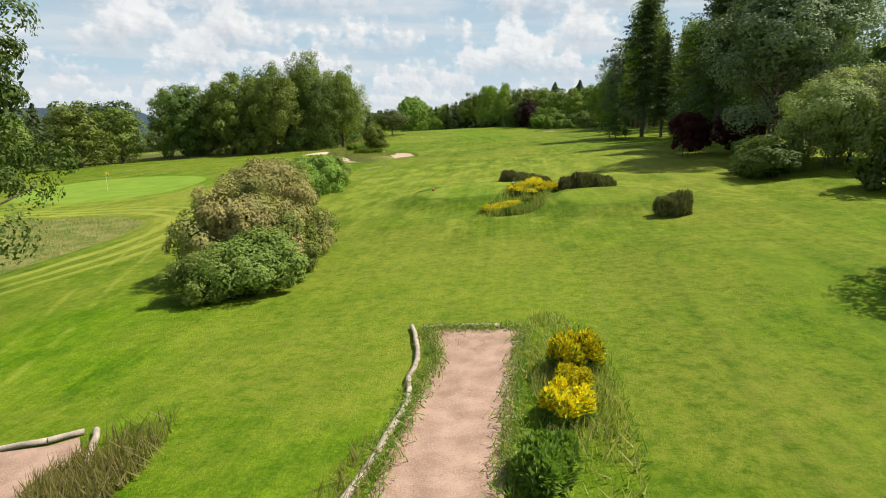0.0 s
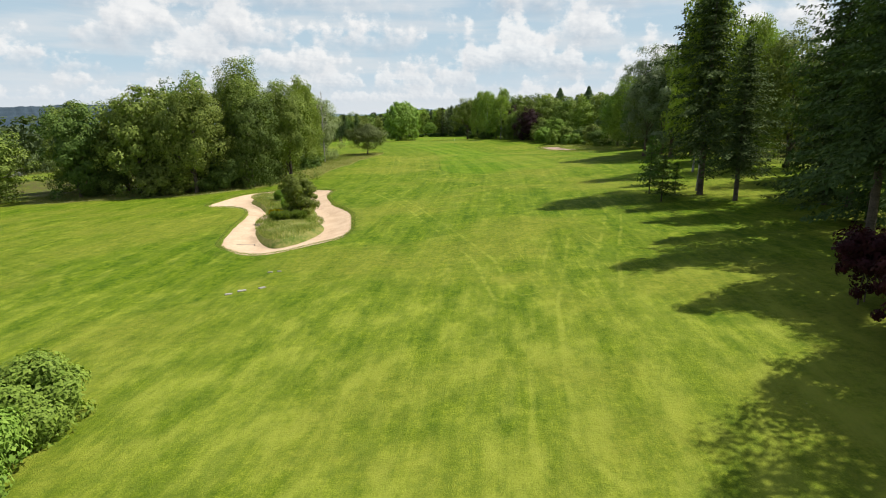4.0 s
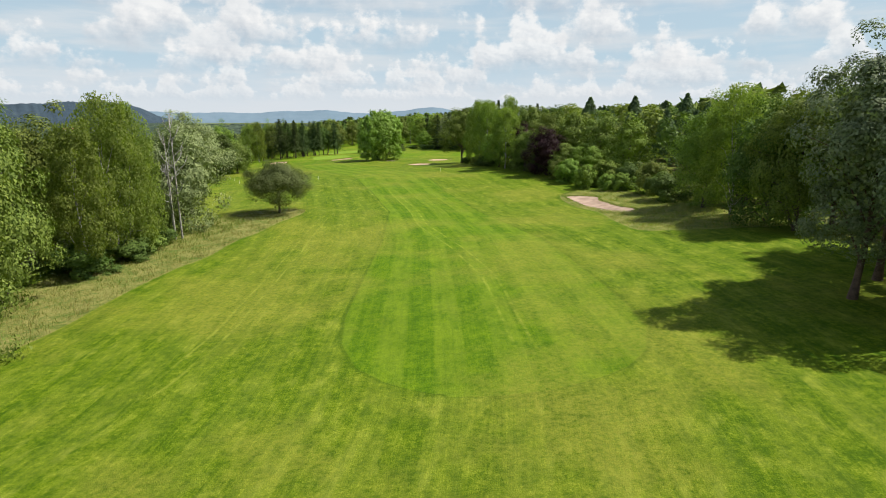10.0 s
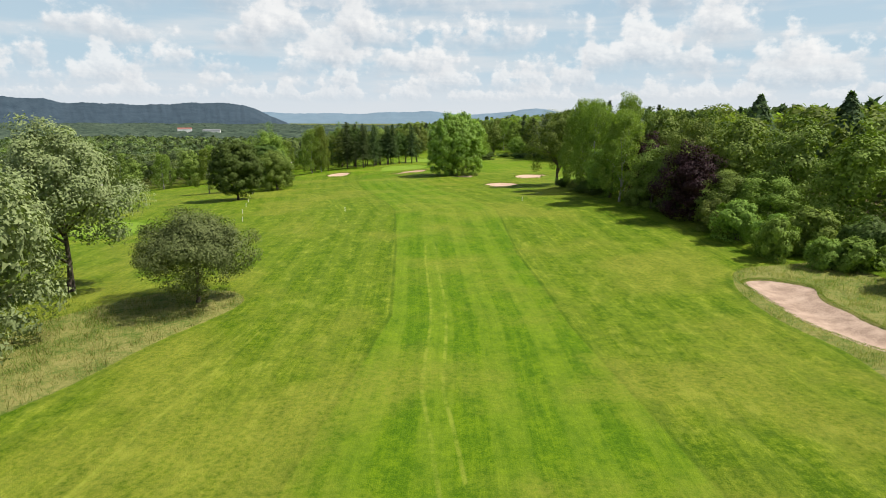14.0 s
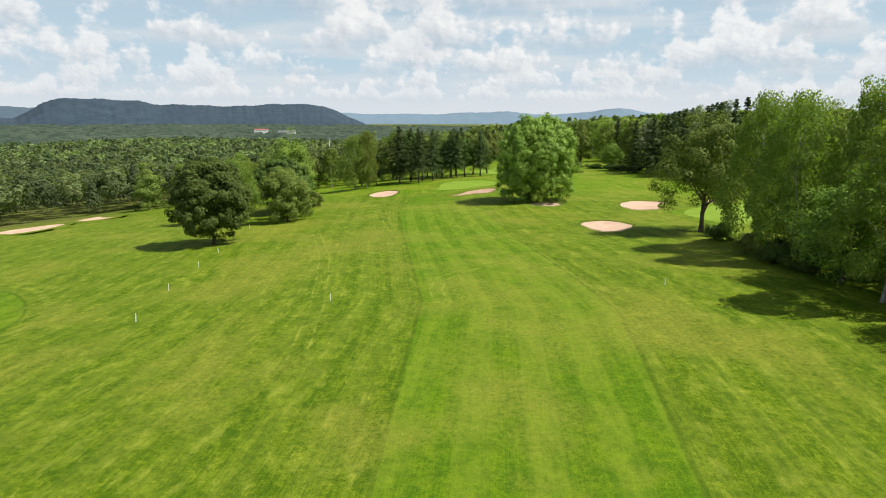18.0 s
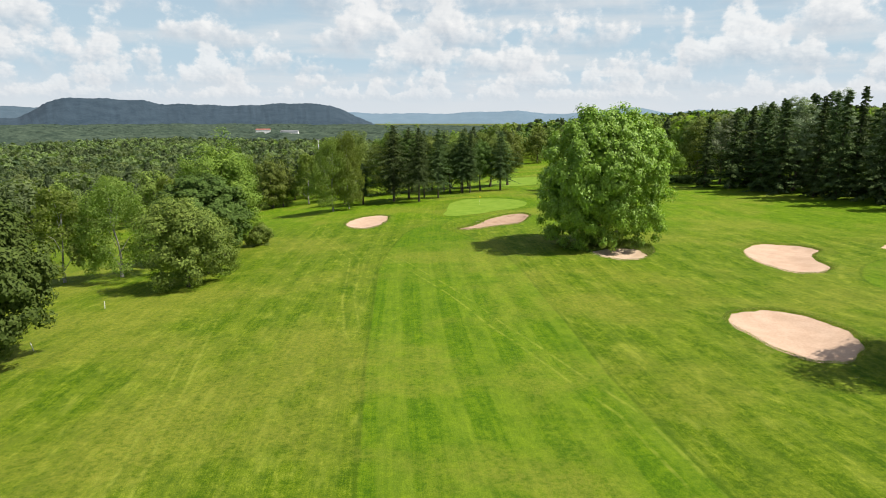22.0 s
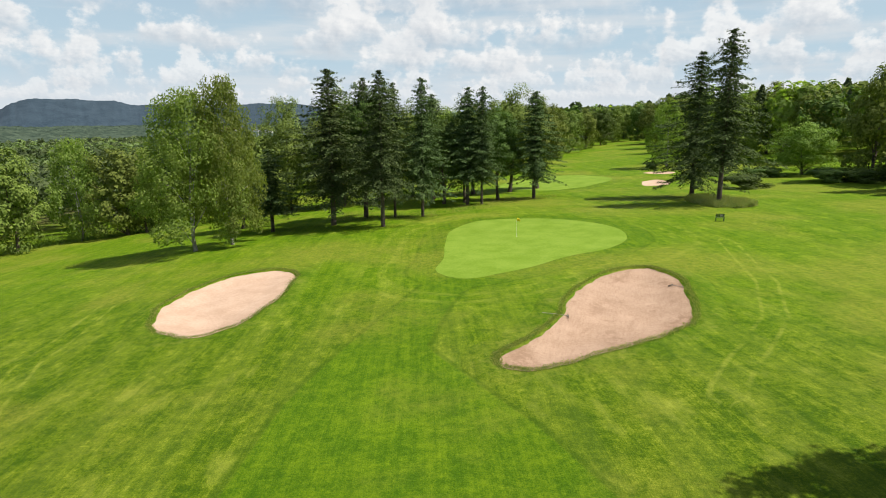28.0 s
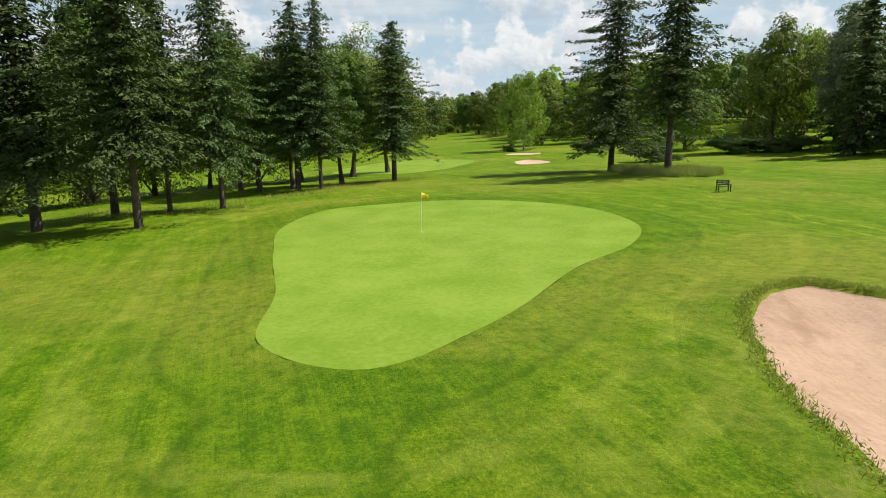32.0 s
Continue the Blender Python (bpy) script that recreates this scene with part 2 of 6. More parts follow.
    hoop = math_node(t, "MULTIPLY", smooth(t, math_node(t, "SINE", math_node(t, "MULTIPLY_ADD", ring, 2.9, math_node(t, "MULTIPLY", mid, 1.2))), 0.0, 0.7), math_node(t, "MULTIPLY", smooth(t, ring, 0.4, 1.2), smooth(t, ring, 7.0, 4.0)))
    col = mix(t, math_node(t, "MULTIPLY", hoop, smooth(t, mid, 0.40, 0.65, 0.0, 0.30)), col, rough_cols[2])
    lane = math_node(t, "MULTIPLY", smooth(t, math_node(t, "SINE", math_node(t, "MULTIPLY_ADD", swath, 3.6, math_node(t, "MULTIPLY", mid, 1.2))), -0.2, 0.7), math_node(t, "MULTIPLY", smooth(t, swath, 0.3, 0.9), smooth(t, swath, 6.2, 5.0)))
    col = mix(t, math_node(t, "MULTIPLY", lane, smooth(t, mid, 0.3, 0.65, 0.45, 0.95)), col, rough_cols[2])
    col = mix(t, math_node(t, "MULTIPLY", smooth(t, blotch, 0.44, 0.64), smooth(t, fine, 0.35, 0.6, 0.15, 0.6)), col, dry)
    wheel = smooth(t, math_node(t, "ABSOLUTE", math_node(t, "SUBTRACT", math_node(t, "ABSOLUTE", math_node(t, "MULTIPLY_ADD", blotch, 0.9, track)), 0.75)), 0.22, 0.05)
    col = mix(t, math_node(t, "MULTIPLY", wheel, smooth(t, mid, 0.38, 0.62, 0.0, 0.42)), col, rough_cols[2])
    hay = mix(t, smooth(t, math_node(t, "MULTIPLY_ADD", fine, 0.5, math_node(t, "MULTIPLY", mid, 0.5)), 0.36, 0.62), (0.065, 0.115, 0.014), (0.250, 0.232, 0.075))
    col = mix(t, smooth(t, math_node(t, "MULTIPLY_ADD", mid, 0.5, math_node(t, "SUBTRACT", wild, 0.25)), 0.4, 0.6), col, hay)
    verge = math_node(t, "SUBTRACT", 1.0, smooth(t, math_node(t, "ABSOLUTE", math_node(t, "ADD", zone("wild"), 0.5)), 0.08, 0.40))
    col = mix(t, math_node(t, "MULTIPLY", verge, 0.30), col, rough_cols[0])
    worn = math_node(t, "MULTIPLY", math_node(t, "MULTIPLY", smooth(t, bank, 0.06, 0.26), smooth(t, bank, 0.42, 0.32)), smooth(t, math_node(t, "MULTIPLY_ADD", mid, 0.5, math_node(t, "MULTIPLY", fine, 0.5)), 0.50, 0.62, 0.0, 0.35))
    col = mix(t, worn, col, (0.165, 0.155, 0.048))
    soil = mix(t, fine, (0.05, 0.045, 0.02), (0.13, 0.11, 0.05))
    col = mix(t, math_node(t, "MULTIPLY", earth, smooth(t, mid, 0.35, 0.6)), col, soil)
    link(t, col, b.inputs["Base Color"])
    b.inputs["Roughness"].default_value = 0.8
    b.inputs["Specular IOR Level"].default_value = 0.05
    bump(t, b, math_node(t, "MULTIPLY_ADD", grain, 0.8, fine), 0.65, 0.12)
    return m


M_TURF = turf("mown_grass", ((0.036, 0.086, 0.003), (0.158, 0.217, 0.008), (0.288, 0.320, 0.046)),
              ((0.041, 0.104, 0.003), (0.149, 0.228, 0.007), (0.238, 0.306, 0.028)), (0.220, 0.222, 0.032))
M_GREEN = surface("putting_green", (0.128, 0.212, 0.016), (0.192, 0.282, 0.036), 0.8, 0.35, 5.0, 0.01, 0.3, shine=0.05)
M_SAND = surface("sand", (0.43, 0.293, 0.203), (0.53, 0.378, 0.275), 0.95, 0.5, 4.5, 0.06, 0.6, shine=0.1)


def stained(m, tint):
    """Adds damp brown stains and raked drifts to a sand."""
    t = m.node_tree
    b = next(n for n in t.nodes if n.type == "BSDF_PRINCIPLED")
    p = t.nodes.new("ShaderNodeNewGeometry").outputs["Position"]
    wide = noise_node(t, vec(t, "MULTIPLY", p, (0.30, 0.16, 0.2)), 1.0, 5.0, 0.6, 0.6)
    specks = noise_node(t, p, 2.2, 6.0, 0.7)
    old = b.inputs["Base Color"].links[0].from_socket
    fac = math_node(t, "MULTIPLY", smooth(t, wide, 0.49, 0.66), smooth(t, specks, 0.34, 0.60, 0.25, 1.0))
    pebbles = smooth(t, noise_node(t, p, 5.5, 3.0, 0.6), 0.64, 0.70, 0.0, 0.45)
    raked = smooth(t, noise_node(t, vec(t, "MULTIPLY", p, (6.0, 0.9, 1.0)), 1.0, 4.0, 0.6, 0.4), 0.40, 0.68, 0.0, 0.30)
    col = mix(t, raked, mix(t, fac, old, tint), tint)
    link(t, mix(t, pebbles, col, (tint[0] * 0.55, tint[1] * 0.5, tint[2] * 0.45)), b.inputs["Base Color"])
    return m


M_SAND_DAMP = stained(surface("damp_sand", (0.325, 0.217, 0.146), (0.43, 0.297, 0.208), 0.95, 0.5, 5.5, 0.04, 0.5, shine=0.1), (0.255, 0.162, 0.105))
M_SAND_TAN = stained(surface("tan_sand", (0.47, 0.342, 0.23), (0.58, 0.44, 0.31), 0.95, 0.5, 3.5, 0.06, 0.5, shine=0.1), (0.42, 0.305, 0.205))
M_SAND_RED = surface("red_sand", (0.24, 0.165, 0.12), (0.45, 0.33, 0.25), 0.9, 0.8, 7.0, 0.05, 0.5)
M_PATH = surface("red_grit", (0.24, 0.150, 0.100), (0.43, 0.290, 0.210), 0.92, 1.7, 30.0, 0.02, 0.5)
M_BARK = surface("bark", (0.045, 0.035, 0.026), (0.14, 0.11, 0.085), 0.9, 1.5, 14.0, 0.03, 0.7, local=True)
M_PINEBARK = surface("pine_bark", (0.062, 0.042, 0.032), (0.17, 0.112, 0.078), 0.9, 1.5, 14.0, 0.03, 0.7, local=True)
M_BIRCHBARK = surface("birch_bark", (0.11, 0.10, 0.085), (0.46, 0.44, 0.40), 0.7, 1.2, 6.0, 0.02, 0.4, local=True)
M_WEATHERED = surface("weathered_wood", (0.24, 0.19, 0.14), (0.52, 0.44, 0.34), 0.85, 2.0, 30.0, 0.02, 0.6)
M_OAK = foliage("leaves_mid_green", (0.060, 0.102, 0.018), (0.250, 0.305, 0.064))
M_LIME = foliage("leaves_bright_green", (0.085, 0.190, 0.018), (0.350, 0.550, 0.080), 0.5, sheen=0.25)
M_FRESH = foliage("leaves_fresh_green", (0.076, 0.145, 0.020), (0.265, 0.365, 0.062))
M_DEEP = foliage("leaves_deep_green", (0.038, 0.076, 0.015), (0.140, 0.200, 0.044))
M_OLIVE = foliage("leaves_grey_green", (0.100, 0.130, 0.050), (0.290, 0.318, 0.145))
M_APPLE = foliage("leaves_dull_green", (0.052, 0.078, 0.024), (0.205, 0.245, 0.090))
M_BIRCH = foliage("leaves_birch", (0.084, 0.132, 0.024), (0.280, 0.335, 0.085), through_light=0.50)
M_COPPER = foliage("leaves_copper", (0.020, 0.011, 0.013), (0.062, 0.028, 0.030), through_light=0.2)
M_PLUM = foliage("leaves_plum", (0.022, 0.008, 0.010), (0.070, 0.018, 0.020), through_light=0.3)
M_RUSSET = foliage("leaves_russet_tip", (0.092, 0.122, 0.024), (0.255, 0.270, 0.078), warm=(0.285, 0.240, 0.090))
M_HEATH = foliage("heath_needles", (0.060, 0.070, 0.024), (0.270, 0.250, 0.115), through_light=0.2)
M_SPRUCE = foliage("spruce_needles", (0.027, 0.053, 0.020), (0.122, 0.168, 0.056), 0.75, 0.10, sheen=0.05)
M_PINE = foliage("pine_needles", (0.075, 0.115, 0.057), (0.305, 0.350, 0.195), 0.6, 0.16)
M_FLOWER = foliage("yellow_flowers", (0.62, 0.47, 0.010), (0.80, 0.64, 0.03), 0.6, 0.3, vary=0.1)
M_HAY = foliage("dry_grass", (0.165, 0.165, 0.044), (0.43, 0.375, 0.155), 0.7, 0.42)
M_SEDGE = foliage("green_tall_grass", (0.088, 0.145, 0.025), (0.22, 0.29, 0.068), 0.6, 0.4)
M_PALE = foliage("leaves_pale", (0.10, 0.14, 0.035), (0.42, 0.46, 0.18), through_light=0.3)
# greyer leaf tints for the woods across the valley
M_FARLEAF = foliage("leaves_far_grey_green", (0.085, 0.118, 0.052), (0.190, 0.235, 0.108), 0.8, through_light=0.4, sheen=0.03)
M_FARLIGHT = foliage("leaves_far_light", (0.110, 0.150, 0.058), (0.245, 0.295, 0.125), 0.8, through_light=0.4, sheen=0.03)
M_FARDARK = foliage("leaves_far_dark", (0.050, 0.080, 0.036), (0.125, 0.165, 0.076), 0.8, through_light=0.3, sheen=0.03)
# blue distance haze is mixed into the base colours of these hills
M_HILL = surface("blue_hazed_hill", (0.020, 0.038, 0.055), (0.038, 0.060, 0.080), 1.0, 0.02, 0.12, 2.0, 1.0)
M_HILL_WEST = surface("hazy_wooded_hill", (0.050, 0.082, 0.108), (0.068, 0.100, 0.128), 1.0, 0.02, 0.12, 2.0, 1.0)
M_FARHILL = surface("hazy_distant_hill", (0.115, 0.175, 0.225), (0.135, 0.195, 0.245), 1.0, 0.01, 0.05, 2.0, 0.4)


# ---- the lie of the land ----
LAND = np.array([(0, 16, 11.1), (-8, 22, 10.3), (3, 37, 11.2), (15, 33, 12.1), (-10.5, 54, 10.3), (-24.5, 49, 8.8), (29, 56, 13.6),
                 (-9, 124, 10.2), (-20, 122, 10.2), (-29, 131, 9.3), (29, 111, 13.3), (37, 110, 13.7), (-17, 211, 10.3), (-16, 238, 11.0),
                 (43, 252, 11.6), (47, 232, 12.0), (-53, 319, 8.2), (-22, 303, 10.5), (14.6, 316, 11.9), (7.7, 363, 10.2), (6, 408, 8.4),
                 (-17, 410, 8.6), (-30, 422, 7.6), (-34, 461, 6.4), (-25, 473, 7.2), (-76, 481, 4.4), (-72, 445, 5.0), (-43, 443, 6.2)])


def step(lo, hi, v):
    q = np.clip((v - lo) / (hi - lo), 0, 1)
    return q * q * (3 - 2 * q)


def slope(x, y):
    return 11.3 + 0.06 * np.clip(x, -400, 60) - 5.0 * step(300, 470, y) - 12 * step(-60, -420, x) + 3.0 * step(60, 300, x)


near = np.exp(-((LAND[:, None, 0] - LAND[None, :, 0]) ** 2 + (LAND[:, None, 1] - LAND[None, :, 1]) ** 2) / 1800.0)
PULL = np.linalg.solve(near + 0.15 * np.eye(len(LAND)), LAND[:, 2] - slope(LAND[:, 0], LAND[:, 1]))


def plateau(x, y, cx, cy, rx, ry, turn, rise):
    """A raised tee with a flat top and sloping sides."""
    c, s = math.cos(radians(turn)), math.sin(radians(turn))
    u, v = ((x - cx) * c + (y - cy) * s) / rx, (-(x - cx) * s + (y - cy) * c) / ry
    return rise * (1 - step(0.88, 1.18, np.sqrt(u * u + v * v)))


def land(x, y):
    """Height of the ground without the bunkers."""
    x, y = np.asarray(x, float), np.asarray(y, float)
    z = slope(x, y)
    for (a, b, _), w in zip(LAND, PULL):
        z = z + w * np.exp(-((x - a) ** 2 + (y - b) ** 2) / 1800.0)
    z = z + plateau(x, y, 2.75, 45.1, 5.2, 4.7, -20, 0.62) + plateau(x, y, 10.9, 38.6, 4.0, 4.7, -20, 0.45)
    z = z + 0.10 * np.sin(x * 0.21 + 1.3) * np.sin(y * 0.17) + 0.05 * np.sin(x * 0.5 + y * 0.37)
    return z


def gz(x, y):
    return float(land(x, y))


def loop(points, n=8):
    """A smooth closed outline through a few corners."""
    p = np.array(points, float)
    k = len(p)
    out = []
    for i in range(k):
        a, b, c, d = p[i - 1], p[i], p[(i + 1) % k], p[(i + 2) % k]
        for j in range(n):
            s = j / n
            out.append(0.5 * (2 * b + (c - a) * s + (2 * a - 5 * b + 4 * c - d) * s * s + (3 * b - a - 3 * c + d) * s ** 3))
    return np.array(out)


def inside(poly, x, y):
    """Signed distance to an outline: negative inside."""
    x, y = np.asarray(x, float).ravel(), np.asarray(y, float).ravel()
    a, b = poly, np.roll(poly, -1, 0)
    d2, odd = np.full(x.shape, 1e18), np.zeros(x.shape, bool)
    for (ax, ay), (bx, by) in zip(a, b):
        ex, ey = bx - ax, by - ay
        q = np.clip(((x - ax) * ex + (y - ay) * ey) / (ex * ex + ey * ey + 1e-12), 0, 1)
        d2 = np.minimum(d2, (x - ax - q * ex) ** 2 + (y - ay - q * ey) ** 2)
        cross = (ay > y) != (by > y)
        odd ^= cross & (x < ex * (y - ay) / (ey if abs(ey) > 1e-9 else 1e-9) + ax)
    return np.where(odd, -1, 1) * np.sqrt(d2)


BUNKERS = {
    "fairway_bunker": loop([(-14.5, 96), (-10, 92.5), (-4.8, 96.2), (-3.0, 102), (-4.2, 112), (-6.4, 121), (-9.4, 128), (-11.6, 138), (-12.3, 146), (-18, 150), (-26, 150), (-30.2, 142), (-30, 133), (-24.6, 129.5), (-20.6, 123), (-18.5, 111), (-16.4, 100)]),
    "waste_bunker": loop([(42.6, 254.2), (45, 256), (49.4, 253), (48.9, 247.3), (50.4, 239.5), (52.4, 235), (50.2, 231.8), (46.6, 235.5), (44.1, 242.2), (42.9, 250)]),
    "greenside_bunker_west": loop([(-74.8, 431), (-75.8, 436), (-75.4, 440.5), (-72.5, 443.5), (-69, 443), (-66.4, 438), (-64.6, 431), (-64.6, 426), (-67, 424), (-71.5, 426)]),
    "greenside_bunker_east": loop([(-44.2, 423), (-42.6, 427), (-41.5, 432), (-41, 439), (-38.3, 445.5), (-35.3, 447.4), (-33.2, 445), (-32.3, 439), (-33, 431), (-36, 426.6), (-39.3, 423.4), (-42.4, 421)]),
    "bunker_by_oak": loop([(0.5, 368.5), (3, 372), (7.3, 372.4), (10.6, 368), (11.0, 362.5), (8.6, 357.6), (5.3, 357.4), (2.6, 361.8)]),
    "bunker_by_far_green": loop([(7.4, 406), (11, 416.5), (16.6, 417.5), (19.8, 413.5), (17.2, 406), (17.6, 398), (14.5, 393), (10.5, 394.5)]),
    "bunker_under_tree": loop([(-15.4, 400.3), (-12.6, 404.6), (-8.6, 404.8), (-6.6, 399.3), (-9.8, 395.2), (-13.8, 396.6)]),
    "next_hole_bunker": loop([(-33.6, 543), (-30, 549), (-27, 542), (-28.5, 532), (-33, 531)]),
    "next_hole_bunker_far": loop([(-33, 566), (-30, 570), (-24, 566), (-27, 560)]),
    "valley_bunker": loop([(-172, 374), (-178, 390), (-173.8, 398.4), (-164.8, 391.4), (-155, 373), (-158, 364)]),
    "valley_bunker_far": loop([(-177.3, 407.6), (-182.2, 422.7), (-183.4, 432.6), (-173.0, 423.2), (-165.6, 408.0), (-167, 401)]),
    "right_green_bunker": loop([(29, 416), (32, 420), (37, 418), (34, 413)]),
}
for i_, (key, poly) in enumerate(BUNKERS.items()):
    # bites and tongues along the cut edge
    q_ = np.linspace(0, 2 * math.pi, len(poly), endpoint=False)
    wave = 0.13 * np.sin(q_ * 9 + i_) + 0.06 * np.sin(q_ * 17 + 2 * i_)
    out_ = poly - poly.mean(0)
    BUNKERS[key] = poly + out_ / np.linalg.norm(out_, axis=1)[:, None] * wave[:, None]
ISLAND = loop([(-11.2, 98.6), (-8.6, 97.8), (-7.0, 102), (-7.0, 108), (-9.6, 115.6), (-10.6, 122), (-14.6, 133), (-16.6, 146), (-22.5, 147.2), (-25, 140), (-20.2, 129), (-16.8, 119.5), (-15.0, 108)])
GREENS = {
    "putting_green": loop([(-54.3, 443.8), (-55.1, 449), (-57.0, 456), (-59, 466), (-57, 473.5), (-51.2, 475.4), (-43.5, 472.6), (-38.4, 468), (-37, 461), (-38.8, 456), (-43, 451), (-47.2, 444.2), (-50.6, 441.2)]),
    "next_putting_green": loop([(-68, 540), (-66, 556), (-56, 566), (-45, 563), (-40.5, 550), (-46, 534), (-54, 525), (-62, 530)]),
    "right_putting_green": loop([(22, 388), (28, 404), (40, 408), (48, 396), (40, 378), (29, 369)]),
    "left_putting_green": loop([(-49, 70), (-54, 84), (-48, 93), (-36, 89), (-30, 79), (-33, 68), (-41, 65)]),
    "left_lower_green": loop([(-76, 300), (-68, 298), (-59, 291), (-58, 284), (-68, 282), (-78, 290)]),
}
SPAN = np.array([(157, 20.5, 0.5), (158, 20.5, 4.6), (160, 20.5, 8.0), (163, 20.4, 10.6), (168, 20.3, 12.4), (175, 20.0, 12.9), (209, 18.6, 11.6), (237, 14.2, 8.6), (268, 7, 8.8), (305, -1, 10.5), (325, -9.5, 10.5),
                 (350, -20.5, 10.5), (384, -34, 11), (400, -40, 9.8), (415, -47, 6.3), (424, -51.4, 2.6), (434, -52, 2.0), (440, -52, 2)])


def middle(y):
    y = np.asarray(y, float)
    return np.interp(y, SPAN[:, 0], SPAN[:, 1]) + np.where(y < 157, (y - 157) * 0.10, 0)


def mown_line(y):
    """The line that the mower follows: it runs straight on past the apron of the green."""
    return np.where(y < 400, middle(y), -40 - 0.34 * (y - 400))


WILD = [loop([(-24, 30), (-22.5, 44), (-25, 50), (-33, 54), (-48, 52), (-60, 40), (-50, 24), (-34, 20)]),
        loop([(-11.4, 239.4), (-13.4, 229), (-14.6, 219), (-16.2, 211), (-17.2, 202.5), (-19.6, 193), (-21.6, 168), (-31, 155), (-40, 150.5), (-70, 152), (-74, 165), (-40, 172), (-34, 200), (-28, 235), (-18, 243)]),
        loop([(43.6, 260), (41.4, 252), (42.2, 242), (44.8, 232), (44.6, 217), (45, 211.5), (47.5, 209), (56, 208.4), (66, 209), (66, 225), (60, 245), (56, 262), (49, 262)]),
        loop([(-15, 411), (-18.5, 408), (-17.5, 402), (-12, 404), (-8, 399), (-5.6, 403), (-8, 410)])]


START_LAWN = loop([(9.6, 24.2), (8.5, 19.8), (7.0, 13.2), (6.2, 8.2), (6.0, 2), (16, 2), (17, 12), (17.5, 22), (13.5, 24.6)])
TRACKS = [[(-3.4, 140), (3.5, 116.6), (6.6, 101.4), (9.0, 90), (10.2, 84), (10.6, 74)], [(-53.6, 357.4), (-36.6, 330), (-28.6, 314.3), (-23.9, 304.4), (-21, 298), (-16, 286)],
          [(-51.2, 399.3), (-39.9, 385.9), (-30.8, 374.6), (-25, 367), (-20.7, 360.8), (-8, 344), (2, 322)], [(-80.5, 434), (-80.7, 431.7), (-76.7, 424), (-74.5, 418.9), (-70.3, 413.5), (-62, 404), (-53, 393), (-48.4, 383.3), (-41.6, 368.3), (-35.5, 357)],
          [(3.4, 269), (10.3, 239), (13.2, 221), (18.7, 201.7), (21.6, 188), (22.9, 166)], [(17, 89.4), (12.5, 71), (10.4, 57), (16, 44), (19, 36)], [(-20, 46), (-16, 31), (-13, 20), (-11, 10)],
          [(26.5, 110.6), (25.3, 102.2), (21.9, 90.7), (19.3, 83), (17, 74)], [(-5.6, 230.4), (-3.8, 196.6), (-2.9, 174.6), (-3.8, 160.6)], [(-4.1, 329.9), (-7.6, 325), (-10.2, 320.7), (-12.1, 315.6), (-11.1, 310), (-9.3, 305.9)],
          [(-26.4, 461), (-25.8, 443), (-27.2, 433.5), (-30.7, 424.3), (-32.3, 419.4)]]


def side(points, x, y):
    """Signed distance to an open line."""
    best, sign = np.full(x.shape, 1e9), np.ones(x.shape)
    for (ax, ay), (bx, by) in zip(points[:-1], points[1:]):
        ex, ey = bx - ax, by - ay
        q = np.clip(((x - ax) * ex + (y - ay) * ey) / (ex * ex + ey * ey), 0, 1)
        d = np.hypot(x - ax - q * ex, y - ay - q * ey)
        c = np.where(ex * (y - ay) - ey * (x - ax) > 0, 1.0, -1.0)
        sign, best = np.where(d < best, c, sign), np.minimum(best, d)
    return sign * best


